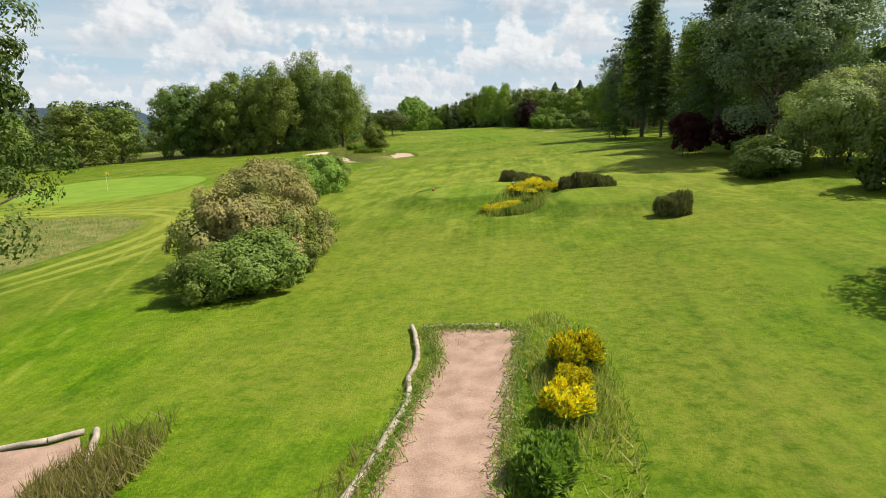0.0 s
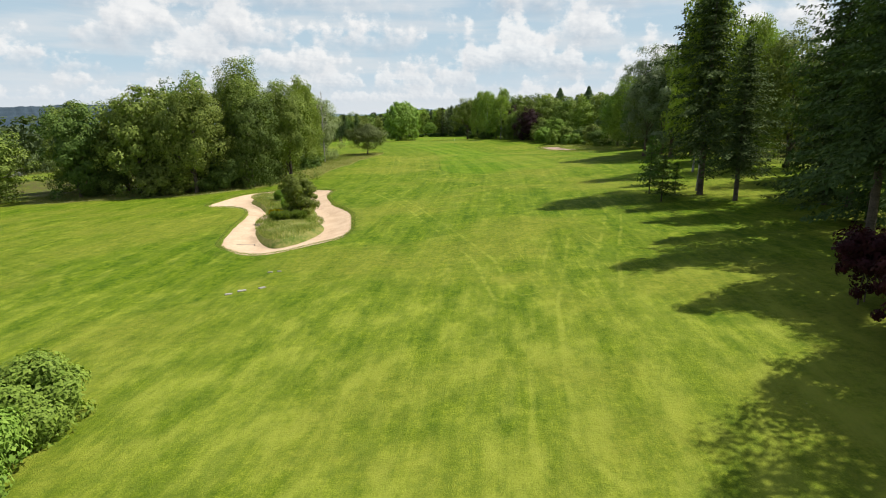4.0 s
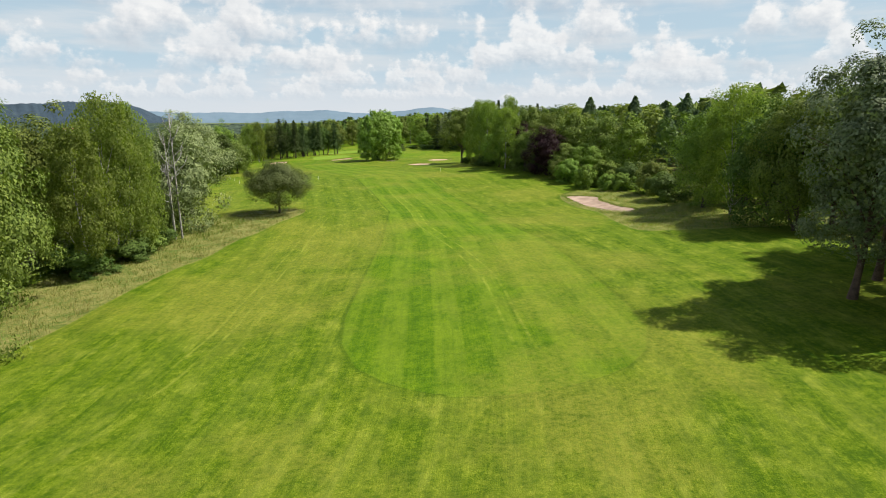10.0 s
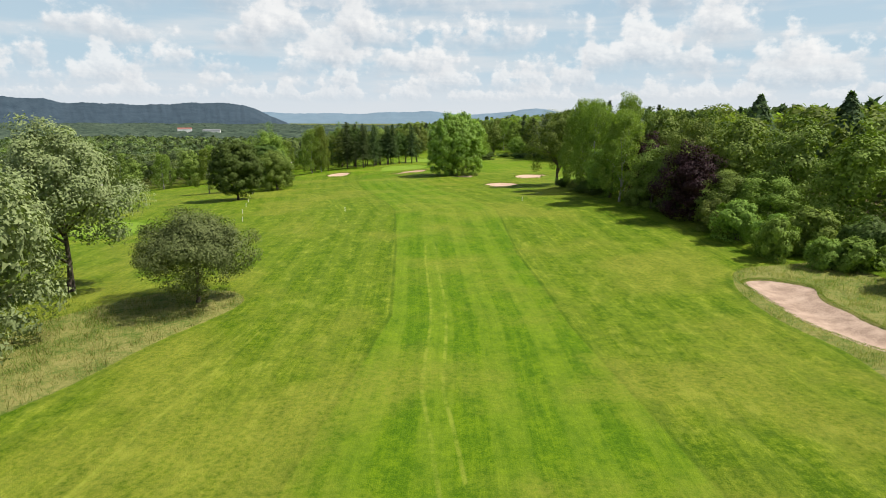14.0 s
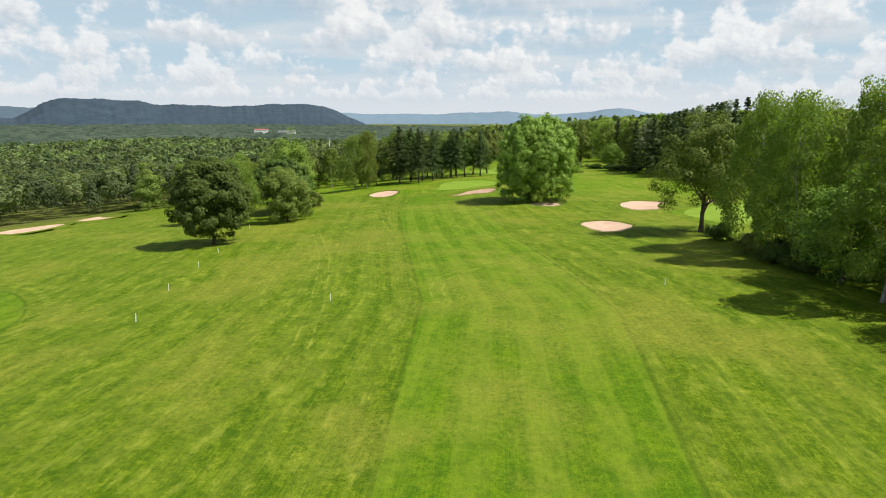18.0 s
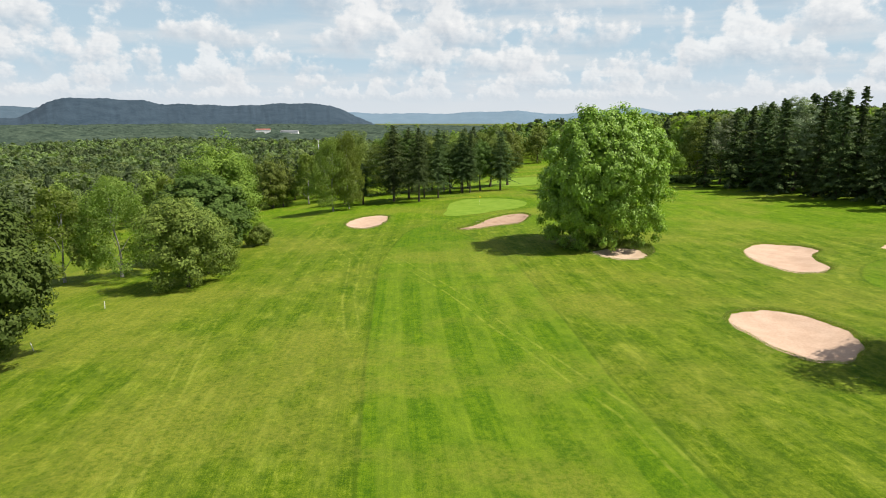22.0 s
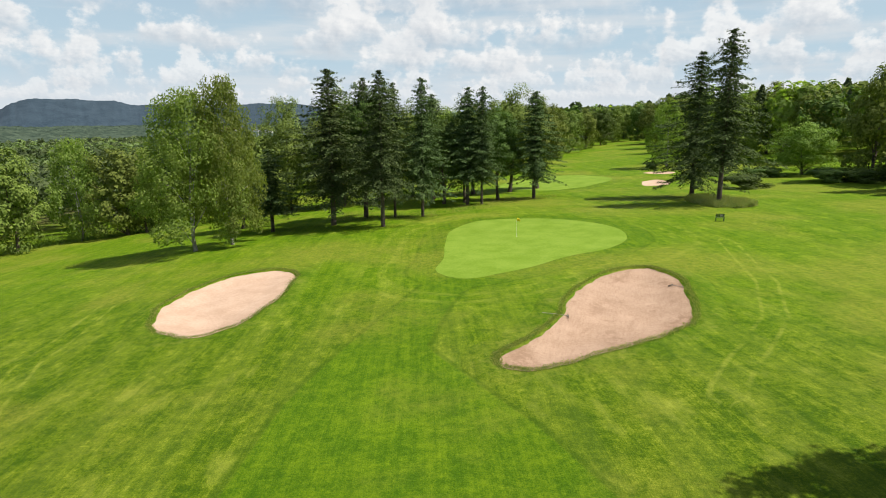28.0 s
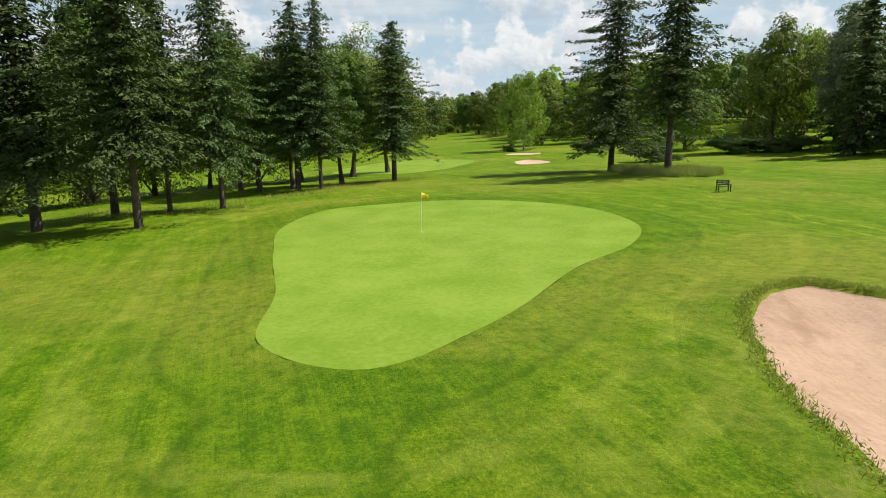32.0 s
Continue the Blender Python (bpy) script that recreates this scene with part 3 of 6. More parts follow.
def zones(me, x, y):
    """Stores how far each point lies from the mown, wild and driven parts of the course, in metres."""
    x, y = np.asarray(x, float), np.asarray(y, float)
    u = x - middle(y)
    half = np.interp(y, SPAN[:, 0], SPAN[:, 2])
    fair = np.minimum(np.minimum(half - np.abs(u), y - 157.5), 442 - y)
    fair = np.maximum(fair, -20)
    ring, swath, wild, track = np.full(len(x), 20.0), np.full(len(x), 20.0), np.full(len(x), -5.0), np.full(len(x), 30.0)

    def close(poly, pad):
        lo, hi = np.min(poly, 0) - pad, np.max(poly, 0) + pad
        return np.where((x > lo[0]) & (x < hi[0]) & (y > lo[1]) & (y < hi[1]))[0]

    for poly in GREENS.values():
        sel = close(poly, 14)
        if len(sel):
            d = inside(poly, x[sel], y[sel])
            fair[sel] = np.maximum(fair[sel], 2.7 - d)
            ring[sel] = np.minimum(ring[sel], d - 2.7)
    sel = close(START_LAWN, 6)
    if len(sel):
        fair[sel] = np.maximum(fair[sel], -inside(START_LAWN, x[sel], y[sel]))
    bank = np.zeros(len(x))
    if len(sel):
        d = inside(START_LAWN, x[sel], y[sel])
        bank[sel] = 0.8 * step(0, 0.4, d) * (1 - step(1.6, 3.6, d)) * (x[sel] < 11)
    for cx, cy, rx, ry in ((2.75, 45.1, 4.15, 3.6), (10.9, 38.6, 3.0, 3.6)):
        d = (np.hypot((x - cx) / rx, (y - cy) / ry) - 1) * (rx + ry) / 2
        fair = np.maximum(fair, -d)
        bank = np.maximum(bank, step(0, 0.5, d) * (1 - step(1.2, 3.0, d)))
    for poly in BUNKERS.values():
        sel = close(poly, 4)
        if len(sel):
            d = inside(poly, x[sel], y[sel])
            bank[sel] = np.maximum(bank[sel], 0.30 * (1 - step(0.4, 3.0, d)))
    for i, poly in enumerate(WILD):
        sel = close(poly, 12)
        if len(sel):
            d = inside(poly, x[sel], y[sel])
            wild[sel] = np.maximum(wild[sel], -d)
            if i == 0:
                swath[sel] = np.minimum(swath[sel], d)
    for line in TRACKS:
        sel = close(np.array(line), 3)
        if len(sel):
            d = side(line, x[sel], y[sel])
            track[sel] = np.where(np.abs(d) < np.abs(track[sel]), d, track[sel])
    litter = np.maximum.reduce([step(62, 74, x) * step(100, 130, y) * (1 - step(330, 350, y)), step(-38, -50, x) * step(160, 172, y) * (1 - step(225, 245, y)), step(-150, -215, x) * step(90, 120, y)])
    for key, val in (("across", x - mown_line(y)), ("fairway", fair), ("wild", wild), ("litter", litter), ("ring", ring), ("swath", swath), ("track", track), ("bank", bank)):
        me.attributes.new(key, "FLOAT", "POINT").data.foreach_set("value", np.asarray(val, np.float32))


def sheet(name, verts, faces, mat, smooth_faces=True):
    me = bpy.data.meshes.new(name)
    me.from_pydata(verts, [], faces)
    me.materials.append(mat)
    if smooth_faces:
        me.polygons.foreach_set("use_smooth", np.ones(len(me.polygons), bool))
    me.update()
    return me


def spread(lo, hi, fine, out, ratio):
    """Grid lines: even between lo and hi, wider and wider out to +-out."""
    mid = list(np.arange(lo, hi + 0.01, fine))
    left, right, d = [], [], fine
    while mid[-1] + sum(right) < out:
        d *= ratio
        right.append(d)
    a = mid[-1] + np.cumsum(right)
    d = fine
    while mid[0] - sum(left) > -out:
        d *= ratio
        left.append(d)
    b = mid[0] - np.cumsum(left)
    return np.array(list(b[::-1]) + mid + list(a))


def make_ground():
    xs, ys = spread(-100, 70, 1.3, 4600, 1.22), spread(-6, 585, 1.3, 4800, 1.22)
    gx, gy = np.meshgrid(xs, ys)
    x, y = gx.ravel(), gy.ravel()
    z = land(x, y)
    for poly in BUNKERS.values():
        lo, hi = poly.min(0) - 3, poly.max(0) + 3
        sel = np.where((x > lo[0]) & (x < hi[0]) & (y > lo[1]) & (y < hi[1]))[0]
        z[sel] -= np.where(inside(poly, x[sel], y[sel]) < 0.35, 1.1, 0.0)
    nx, ny = len(xs), len(ys)
    i = (np.arange(ny - 1)[:, None] * nx + np.arange(nx - 1)[None]).ravel()
    me = sheet("ground", np.stack([x, y, z], 1).tolist(), np.stack([i, i + 1, i + nx + 1, i + nx], 1).tolist(), M_TURF)
    zones(me, x, y)
    return tagged(new("ground", me), "mown golf course grass with stripes and dry patches", "ground", kind="structure")


def filled(poly, gap):
    """Points and triangles that fill an outline."""
    from mathutils.geometry import delaunay_2d_cdt
    lo, hi = poly.min(0), poly.max(0)
    gx, gy = np.meshgrid(np.arange(lo[0], hi[0], gap), np.arange(lo[1], hi[1], gap))
    x, y = gx.ravel(), gy.ravel()
    ok = inside(poly, x, y) < -gap * 0.5
    pts = [Vector(p) for p in poly] + [Vector((a, b)) for a, b in zip(x[ok], y[ok])]
    k = len(poly)
    v, _, f, _, _, _ = delaunay_2d_cdt(pts, [(i, (i + 1) % k) for i in range(k)], [], 1, 1e-4)
    return np.array([(a.x, a.y) for a in v]), [tuple(a) for a in f]


def rim(poly, rows, mat, name):
    """A band of turf along an outline; rows of (distance outwards, height)."""
    a, b = np.roll(poly, 3, 0), np.roll(poly, -3, 0)
    t = (b - a) / np.linalg.norm(b - a, axis=1)[:, None]
    area = np.sum(poly[:, 0] * np.roll(poly[:, 1], -1) - poly[:, 1] * np.roll(poly[:, 0], -1))
    out = np.stack([t[:, 1], -t[:, 0]], 1) * (1 if area > 0 else -1)
    k, verts = len(poly), []
    rng = np.random.default_rng(k)
    ragged = rng.uniform(-0.06, 0.06, k)
    for j, (d, up) in enumerate(rows):
        p = poly + out * (d + (ragged[:, None] if j < 2 else 0))
        verts += np.stack([p[:, 0], p[:, 1], land(p[:, 0], p[:, 1]) + up], 1).tolist()
    faces = [(j * k + i, j * k + (i + 1) % k, (j + 1) * k + (i + 1) % k, (j + 1) * k + i) for j in range(len(rows) - 1) for i in range(k)]
    me = sheet(name, verts, faces, mat)
    v = np.array(verts)
    zones(me, v[:, 0], v[:, 1])
    return me


def make_bunker(name, poly, mat, words):
    v, f = filled(poly, 0.9)
    d = -inside(poly, v[:, 0], v[:, 1])
    z = land(v[:, 0], v[:, 1]) - 0.09 - 0.42 * step(0, 3.0, d) + 0.04 * np.sin(v[:, 0] * 1.7) * np.sin(v[:, 1] * 1.4) * step(0.3, 1, d)
    ob = tagged(new(name, sheet(name, np.column_stack([v, z]).tolist(), f, mat)), words, "bunker", kind="structure")
    lip = new("turf_lip", rim(poly, [(-0.38, -0.17), (0.0, 0.01), (0.35, 0.07), (1.0, 0.07), (1.9, 0.02), (2.6, -0.12)], M_TURF, "turf_lip"))
    lip.parent = ob
    return ob


def make_green(name, poly, mat, words):
    v, f = filled(poly, 1.2)
    z = land(v[:, 0], v[:, 1]) + 0.05
    k = len(poly)
    ob = new(name, sheet(name, np.column_stack([v, z]).tolist(), f, mat))
    edge = new("fringe", rim(poly, [(0.0, 0.045), (0.25, 0.06), (0.9, 0.03), (1.4, -0.05)], M_TURF, "fringe"))
    edge.parent = ob
    return tagged(ob, words, "putting green", kind="structure")


make_ground()
for key, poly in BUNKERS.items():
    waste = key == "waste_bunker"
    make_bunker(key, poly, M_SAND_RED if waste else M_SAND_TAN if key in ("fairway_bunker", "bunker_under_tree") else M_SAND_DAMP if key == "greenside_bunker_east" else M_SAND, "reddish rough sand bunker with ragged grass edge" if waste else "pale pinkish raked sand bunker cut into turf")
for key, poly in GREENS.items():
    make_green(key, poly, M_GREEN, "smooth light green closely mown putting green")


# ---- trees and shrubs ----
def part(name, me, parent, label="", m=None):
    ob = new(name, me)
    ob.parent = parent
    if m is not None:
        ob.matrix_basis = m
    if label:
        ob["label"] = label
    return ob


def quads(name, V, mat):
    """A mesh of loose leaves or blades; V is (n, corners, 3)."""
    n, k = V.shape[:2]
    me = bpy.data.meshes.new(name)
    me.vertices.add(n * k)
    me.vertices.foreach_set("co", np.ascontiguousarray(V, np.float32).ravel())
    me.loops.add(n * k)
    me.loops.foreach_set("vertex_index", np.arange(n * k, dtype=np.int32))
    me.polygons.add(n)
    me.polygons.foreach_set("loop_start", np.arange(0, n * k, k, dtype=np.int32))
    me.materials.append(mat)
    me.update(calc_edges=True)
    return me


def unit(v):
    return v / (np.linalg.norm(v, axis=-1, keepdims=True) + 1e-9)


def leaf_quads(rng, c, nrm, size, aspect=1.6, along=None):
    """Pointed leaves at c facing nrm."""
    n = len(c)
    r = along if along is not None else rng.normal(size=(n, 3))
    a = unit(np.cross(nrm, r)) if along is None else unit(along)
    b = unit(np.cross(nrm, a))
    s = (size * rng.uniform(0.7, 1.3, n))[:, None]
    a, b = a * s * aspect * 0.56, b * s * 0.80
    return np.stack([c - a, c + a * 0.15 + b, c + a - b * 0.55], 1)


def tube(points, radii, sides=7):
    verts, faces = [], []
    for j, (p, r) in enumerate(zip(points, radii)):
        p = Vector(p)
        d = (Vector(points[min(j + 1, len(points) - 1)]) - Vector(points[max(j - 1, 0)])).normalized()
        u = d.orthogonal().normalized()
        w = d.cross(u)
        for i in range(sides):
            a = 2 * math.pi * i / sides
            verts.append(tuple(p + u * (math.cos(a) * r) + w * (math.sin(a) * r)))
    for j in range(len(points) - 1):
        for i in range(sides):
            k = (i + 1) % sides
            faces.append((j * sides + i, j * sides + k, (j + 1) * sides + k, (j + 1) * sides + i))
    faces.append(tuple(range((len(points) - 1) * sides, len(points) * sides)))
    return verts, faces


def tubes(name, parts, mat):
    verts, faces = [], []
    for v, f in parts:
        o = len(verts)
        verts += v
        faces += [tuple(i + o for i in q) for q in f]
    return sheet(name, verts, faces, mat)


def wood_frame(rng, H, base, ends, r0, mat, stems=1, name="trunk"):
    """A tapered trunk with limbs that reach into the crown."""
    parts = []
    for s in range(stems):
        lean = rng.uniform(-0.03, 0.03, 2) * H * (1 if stems == 1 else 3)
        top = np.array([lean[0], lean[1], H * 0.72])
        foot = np.array([0, 0, -0.4]) if stems == 1 else np.array([*rng.uniform(-0.5, 0.5, 2), -0.4])
        pts = [tuple(foot * (1 - q) + top * q + np.array([math.sin(q * 5 + s) * 0.012 * H, math.cos(q * 4 + s) * 0.010 * H, 0])) for q in np.linspace(0, 1, 9)]
        rad = [r0 * (1.45 if i == 0 else 1.0) * (1 - 0.88 * q) / (1 if stems == 1 else 1.5) for i, q in enumerate(np.linspace(0, 1, 9))]
        parts.append(tube(pts, rad))
        for e in ends[s::stems]:
            q = min(0.9, max(base * 0.9, (e[2] / H - 0.22)) / 0.72)
            at = foot * (1 - q) + top * q
            bend = (at + e) / 2 + np.array([0, 0, 0.06 * H])
            parts.append(tube([tuple(at), tuple(at * 0.6 + bend * 0.4), tuple(bend), tuple(e)], [r0 * 0.42 * (1 - q * 0.6), r0 * 0.34 * (1 - q * 0.6), r0 * 0.22 * (1 - q * 0.6), 0.03], 5))
    return tubes(name, parts, mat)


def crown_points(rng, H, R, base, clumps, leaves, size, squash=1.0, belly=0.42, lump=0.24, up=0.25, wobble=1.0, loose=0.45):
    """Leaf clumps on an uneven egg-shaped crown."""
    zc, hz = H * (base + (1 - base) * 0.5), H * (1 - base) * 0.5
    d = unit(rng.normal(size=(clumps, 3)))
    d[:, 2] = np.clip(d[:, 2] * 1.1, -1, 1)
    ph = rng.uniform(0, 6.28, 3)
    az = np.arctan2(d[:, 1], d[:, 0])
    uneven = 1 + wobble * (0.12 * np.sin(az * 2 + ph[0]) + 0.08 * np.sin(az * 3 + ph[1]) + 0.08 * np.sin(d[:, 2] * 5 + ph[2]))
    rad = rng.uniform(0.62 + 0.14 * (1 - wobble), 0.97, clumps) * uneven
    rad *= 1 + 0.07 * wobble * np.sin(az * 7 + ph[1] + d[:, 2] * 3) * np.sin(d[:, 2] * 9 + ph[0]) + 0.10 * (rng.uniform(0, 1, clumps) > 0.93)
    taper = np.where(d[:, 2] > 0, 1 - 0.25 * d[:, 2] ** 2, 1 - 0.10 * d[:, 2] ** 2)
    full = np.where(d[:, 2] < 0, np.sqrt((1 - np.abs(d[:, 2]) ** 4 + 0.02) / (1 - d[:, 2] ** 2 + 0.02)), 1.0)
    taper = taper * np.minimum(full, 1.6)
    c = np.stack([d[:, 0] * R * rad * taper, d[:, 1] * R * rad * taper, zc + (d[:, 2] - (0.5 - belly)) * hz * np.minimum(rad, 1.0)], 1)
    c[:, 2] = np.minimum(c[:, 2], H * 0.955)
    rc = R * lump * rng.uniform(0.7, 1.3, clumps)
    k = leaves // clumps
    i = np.repeat(np.arange(clumps), k)
    e = unit(rng.normal(size=(len(i), 3)) + d[i] * 0.55 + np.array([0, 0, up]))
    pos = c[i] + e * (rc[i] * rng.uniform(1.1 - 1.2 * loose, 1.10 + 0.15 * loose, len(i)))[:, None] * np.array([1, 1, 0.85])
    nrm = unit(e * 0.95 + d[i] * 0.35 + np.array([0, 0, 0.34]) + rng.normal(size=e.shape) * (0.18 + 0.26 * loose))
    fill = leaves // 6
    g = unit(rng.normal(size=(fill, 3))) * rng.uniform(0.35, 0.72, fill)[:, None]
    pos2 = np.stack([g[:, 0] * R, g[:, 1] * R, zc + g[:, 2] * hz], 1)
    V = np.concatenate([leaf_quads(rng, pos, nrm, size), leaf_quads(rng, pos2, unit(g + rng.normal(size=pos2.shape) * 0.3), size * 2.1, 1.2)])
    order = np.argsort(-np.abs(c[:, 0]) - np.abs(c[:, 1]) + rng.uniform(0, R, clumps))
    return V, c[order[:9]]


def broadleaf(name, seed, H, R, base, clumps, leaves, size, leaf_mat, bark=None, stems=1, belly=0.42, lump=0.24, r0=None, up=0.25, wobble=1.0, loose=0.45):
    rng = np.random.default_rng(seed)
    V, ends = crown_points(rng, H, R, base, clumps, leaves, size, belly=belly, lump=lump, up=up, wobble=wobble, loose=loose)
    top = new(name)
    part("trunk", wood_frame(rng, H, base, ends, r0 or H * 0.018, bark or M_BARK, stems), top)
    part("crown", quads("crown", V, leaf_mat), top)
    return top


def shrub(name, seed, H, R, clumps, leaves, size, leaf_mat, aspect=1.6, stem=True):
    rng = np.random.default_rng(seed)
    V, ends = crown_points(rng, H, R, -0.05, clumps, leaves, size, belly=0.40, lump=0.27 if clumps < 100 else 0.19, loose=0.35)
    V = V[(V[:, :, 2].min(1) > -0.15)]
    top = new(name)
    part("stem", wood_frame(rng, H, 0.02, ends[:6], H * 0.018, M_BARK, 3, "stem"), top)
    part("foliage", quads("foliage", V, leaf_mat), top)
    return top


def spruce(name, seed, H, R, bare, mat=None, tiers=30, droop=0.42, leaf=1.0):
    """Uneven drooping boughs on a straight trunk."""
    rng = np.random.default_rng(seed)
    mat = mat or M_SPRUCE
    C, N, A, S = [], [], [], []
    ph = rng.uniform(0, 6.28, 4)
    for k in range(tiers * 7):
        q = ((k + rng.uniform(-4, 4)) / (tiers * 7))
        q = min(max(q, 0.0), 0.99)
        z = H * (bare + (1 - bare) * q)
        a = k * 2.399 + rng.uniform(-0.4, 0.4)
        side_ = 1 + 0.16 * math.sin(a + ph[0] + q * 5) + 0.12 * math.sin(2 * a + ph[1] - q * 9)
        rr = R * (1 - q) ** 0.64 * side_ * rng.choice([0.3, 0.55, 0.8, 1.0, 1.28]) * min(1.0, 0.66 + 3.0 * q) + 0.15
        dr = droop * rng.uniform(0.5, 1.3) * (1.15 - 0.9 * q)
        m = max(3, int(rr / (0.27 * leaf)))
        s = (np.arange(m) + 0.6) / m
        out = np.array([math.cos(a), math.sin(a), 0])
        p = out[None] * (rr * s)[:, None] + rng.normal(size=(m, 3)) * 0.07
        p[:, 2] += z - dr * rr * s ** 1.3 + 0.16 * rr * s ** 4
        way = np.tile(out - np.array([0, 0, dr * 0.8]), (m, 1))
        across = np.cross(way, [0, 0, 1])
        C.append(p)
        A.append(way + rng.normal(size=way.shape) * 0.3)
        N.append(np.tile([0, 0, 1.0], (m, 1)) + rng.normal(size=way.shape) * 0.45)
        S.append(np.full(m, 0.27) * (0.75 + 0.5 * (1 - s)))
        for sgn in (-1, 1):
            C.append(p + across * sgn * 0.26 * (1.2 - s)[:, None] * min(rr, 1.8) - np.array([0, 0, 0.14]))
            A.append(way * 0.5 + across * sgn * 0.7 + np.array([0, 0, -0.6]) + rng.normal(size=way.shape) * 0.3)
            N.append(np.tile(out * 0.45 + np.array([0, 0, 0.7]), (m, 1)) + rng.normal(size=way.shape) * 0.6)
            S.append(np.full(m, 0.25))
    C, N, A, S = np.concatenate(C), np.concatenate(N), np.concatenate(A), np.concatenate(S) * leaf
    V = leaf_quads(rng, C, unit(N), S, 2.4, along=A)
    top = new(name)
    part("trunk", tubes("trunk", [tube([(0, 0, -0.4), (0, 0, 0.25), (0.03, 0, H * 0.5), (0, 0, H * 0.99)], [H * 0.014, H * 0.0098, H * 0.006, 0.02])], M_BARK), top)
    part("crown", quads("crown", V, mat), top)
    return top


def pine(name, seed, H, R, bare, clumps=80, leaves=19000):
    rng = np.random.default_rng(seed)
    V, ends = crown_points(rng, H, R, bare, clumps, leaves, 0.165, belly=0.46, lump=0.235, up=0.4)
    top = new(name)
    part("trunk", wood_frame(rng, H, bare, ends, H * 0.015, M_PINEBARK, 1), top)
    part("crown", quads("crown", V, M_PINE), top)
    return top


def birch(name, seed, H, R, bare, strands=60, mat=None, stems=1, leaves=300, size=0.17):
    """Slender limbs; tresses of leaves hang from rounded clumps."""
    rng = np.random.default_rng(seed)
    C, N, A, ends = [], [], [], []
    for k in range(strands):
        q = (k + 0.5) / strands
        a = k * 2.399 + rng.uniform(-0.5, 0.5)
        rr = R * (1.0 - 0.80 * q ** 1.8) * (0.35 + 0.65 * math.sqrt(rng.uniform(0, 1)))
        z0 = H * (bare + 0.11 + (0.85 - bare) * q)
        p0 = np.array([rr * math.cos(a), rr * math.sin(a), min(z0, H * 0.955)])
        if k % 7 == 0:
            ends.append(p0 * np.array([0.85, 0.85, 1]))
        rc, drop = R * rng.uniform(0.20, 0.33), H * rng.uniform(0.06, 0.14)
        m = leaves
        e = unit(rng.normal(size=(m, 3)) + np.array([0.5 * math.cos(a), 0.5 * math.sin(a), 0.4]))
        s = rng.uniform(0, 1, m) ** 1.2
        p = p0[None] + e * rc * np.array([1, 1, 0.7]) * (1 - 0.35 * s)[:, None]
        p[:, 2] -= drop * s
        C.append(p)
        A.append(np.tile([0, 0, -1.0], (m, 1)) + e * 0.3 + rng.normal(size=(m, 3)) * 0.45)
        N.append(e + np.array([0, 0, 0.5]) + rng.normal(size=(m, 3)) * 0.5)
    V = leaf_quads(rng, np.concatenate(C), unit(np.concatenate(N)), size, 1.9, along=np.concatenate(A))
    top = new(name)
    part("trunk", wood_frame(rng, H, bare, np.array(ends), H * 0.0085, M_BIRCHBARK, stems), top)
    part("crown", quads("crown", V, mat or M_BIRCH), top)
    return top


KINDS = {}


def kind(key, maker, size, label, category, group):
    """Registers a first plant of a kind; the rest are copies."""
    tagged(maker, label, category, group)
    KINDS[key] = [maker, size, False]


def plant(key, x, y, H, W, turn=None, label="", sink=0.0):
    # trees well away from the fairway stand in simpler copies
    if key + "_far" in KINDS and (abs(x - np.interp(y, [0, 170, 280, 430, 520], [0, 18, 0, -50, -50])) > 58 or y > 560):
        key += "_far"
    ob, (h0, w0), used = KINDS[key]
    turn = (x * 37.3 + y * 91.7) % 360 if turn is None else turn
    m = Matrix.Translation((x, y, gz(x, y) - sink)) @ Matrix.Rotation(radians(turn), 4, "Z") @ Matrix.Diagonal((W / w0, W / w0, H / h0, 1))
    if used:
        ob = copy_thing(ob, m @ Matrix.Diagonal((1 / ob.scale[0], 1 / ob.scale[1], 1 / ob.scale[2], 1)))
    else:
        ob.matrix_basis = m
        KINDS[key][2] = True
    if label:
        ob["label"] = label
    return ob


for i, s in enumerate((11, 12, 13)):
    kind(f"oak{i}", broadleaf("broadleaf_tree", s, 20, 6.6, 0.03, 86, 15000, 0.20, M_OAK, lump=0.25), (20, 13.2), "tall mid-green broadleaf tree with an uneven crown", "tree", "woodland trees")
kind("deep0", broadleaf("broadleaf_tree", 21, 18, 6.4, 0.03, 84, 14000, 0.20, M_DEEP), (18, 12.8), "dark green broadleaf tree in dense leaf", "tree", "woodland trees")
kind("bright0", broadleaf("lime_tree", 31, 20, 6.6, 0.04, 90, 15000, 0.20, M_FRESH), (20, 13.2), "bright green broadleaf tree in full leaf", "tree", "woodland trees")
kind("copper0", broadleaf("copper_beech", 41, 13, 5.4, 0.04, 80, 11000, 0.20, M_COPPER), (13, 10.8), "dark purple copper beech in dense leaf", "tree", "copper beeches")
kind("plum0", broadleaf("purple_plum_tree", 42, 5.2, 2.3, 0.2, 46, 3600, 0.16, M_PLUM, stems=2), (5.2, 4.6), "small dark red-leaved plum tree in grass", "tree", "plum trees")
kind("birch0", birch("birch_tree", 51, 23, 5.6, 0.06), (23, 11.2), "birch with white trunk and hanging light green twigs", "tree", "birches")
kind("birch2", birch("birch_tree", 53, 24, 6.0, 0.20, 64), (24, 12), "tall birch with high hanging crown and bare lower trunk", "tree", "birches")
kind("birch1", birch("birch_tree", 52, 22, 4.4, 0.10, 46), (22, 8.8), "slender birch with drooping light green foliage", "tree", "birches")
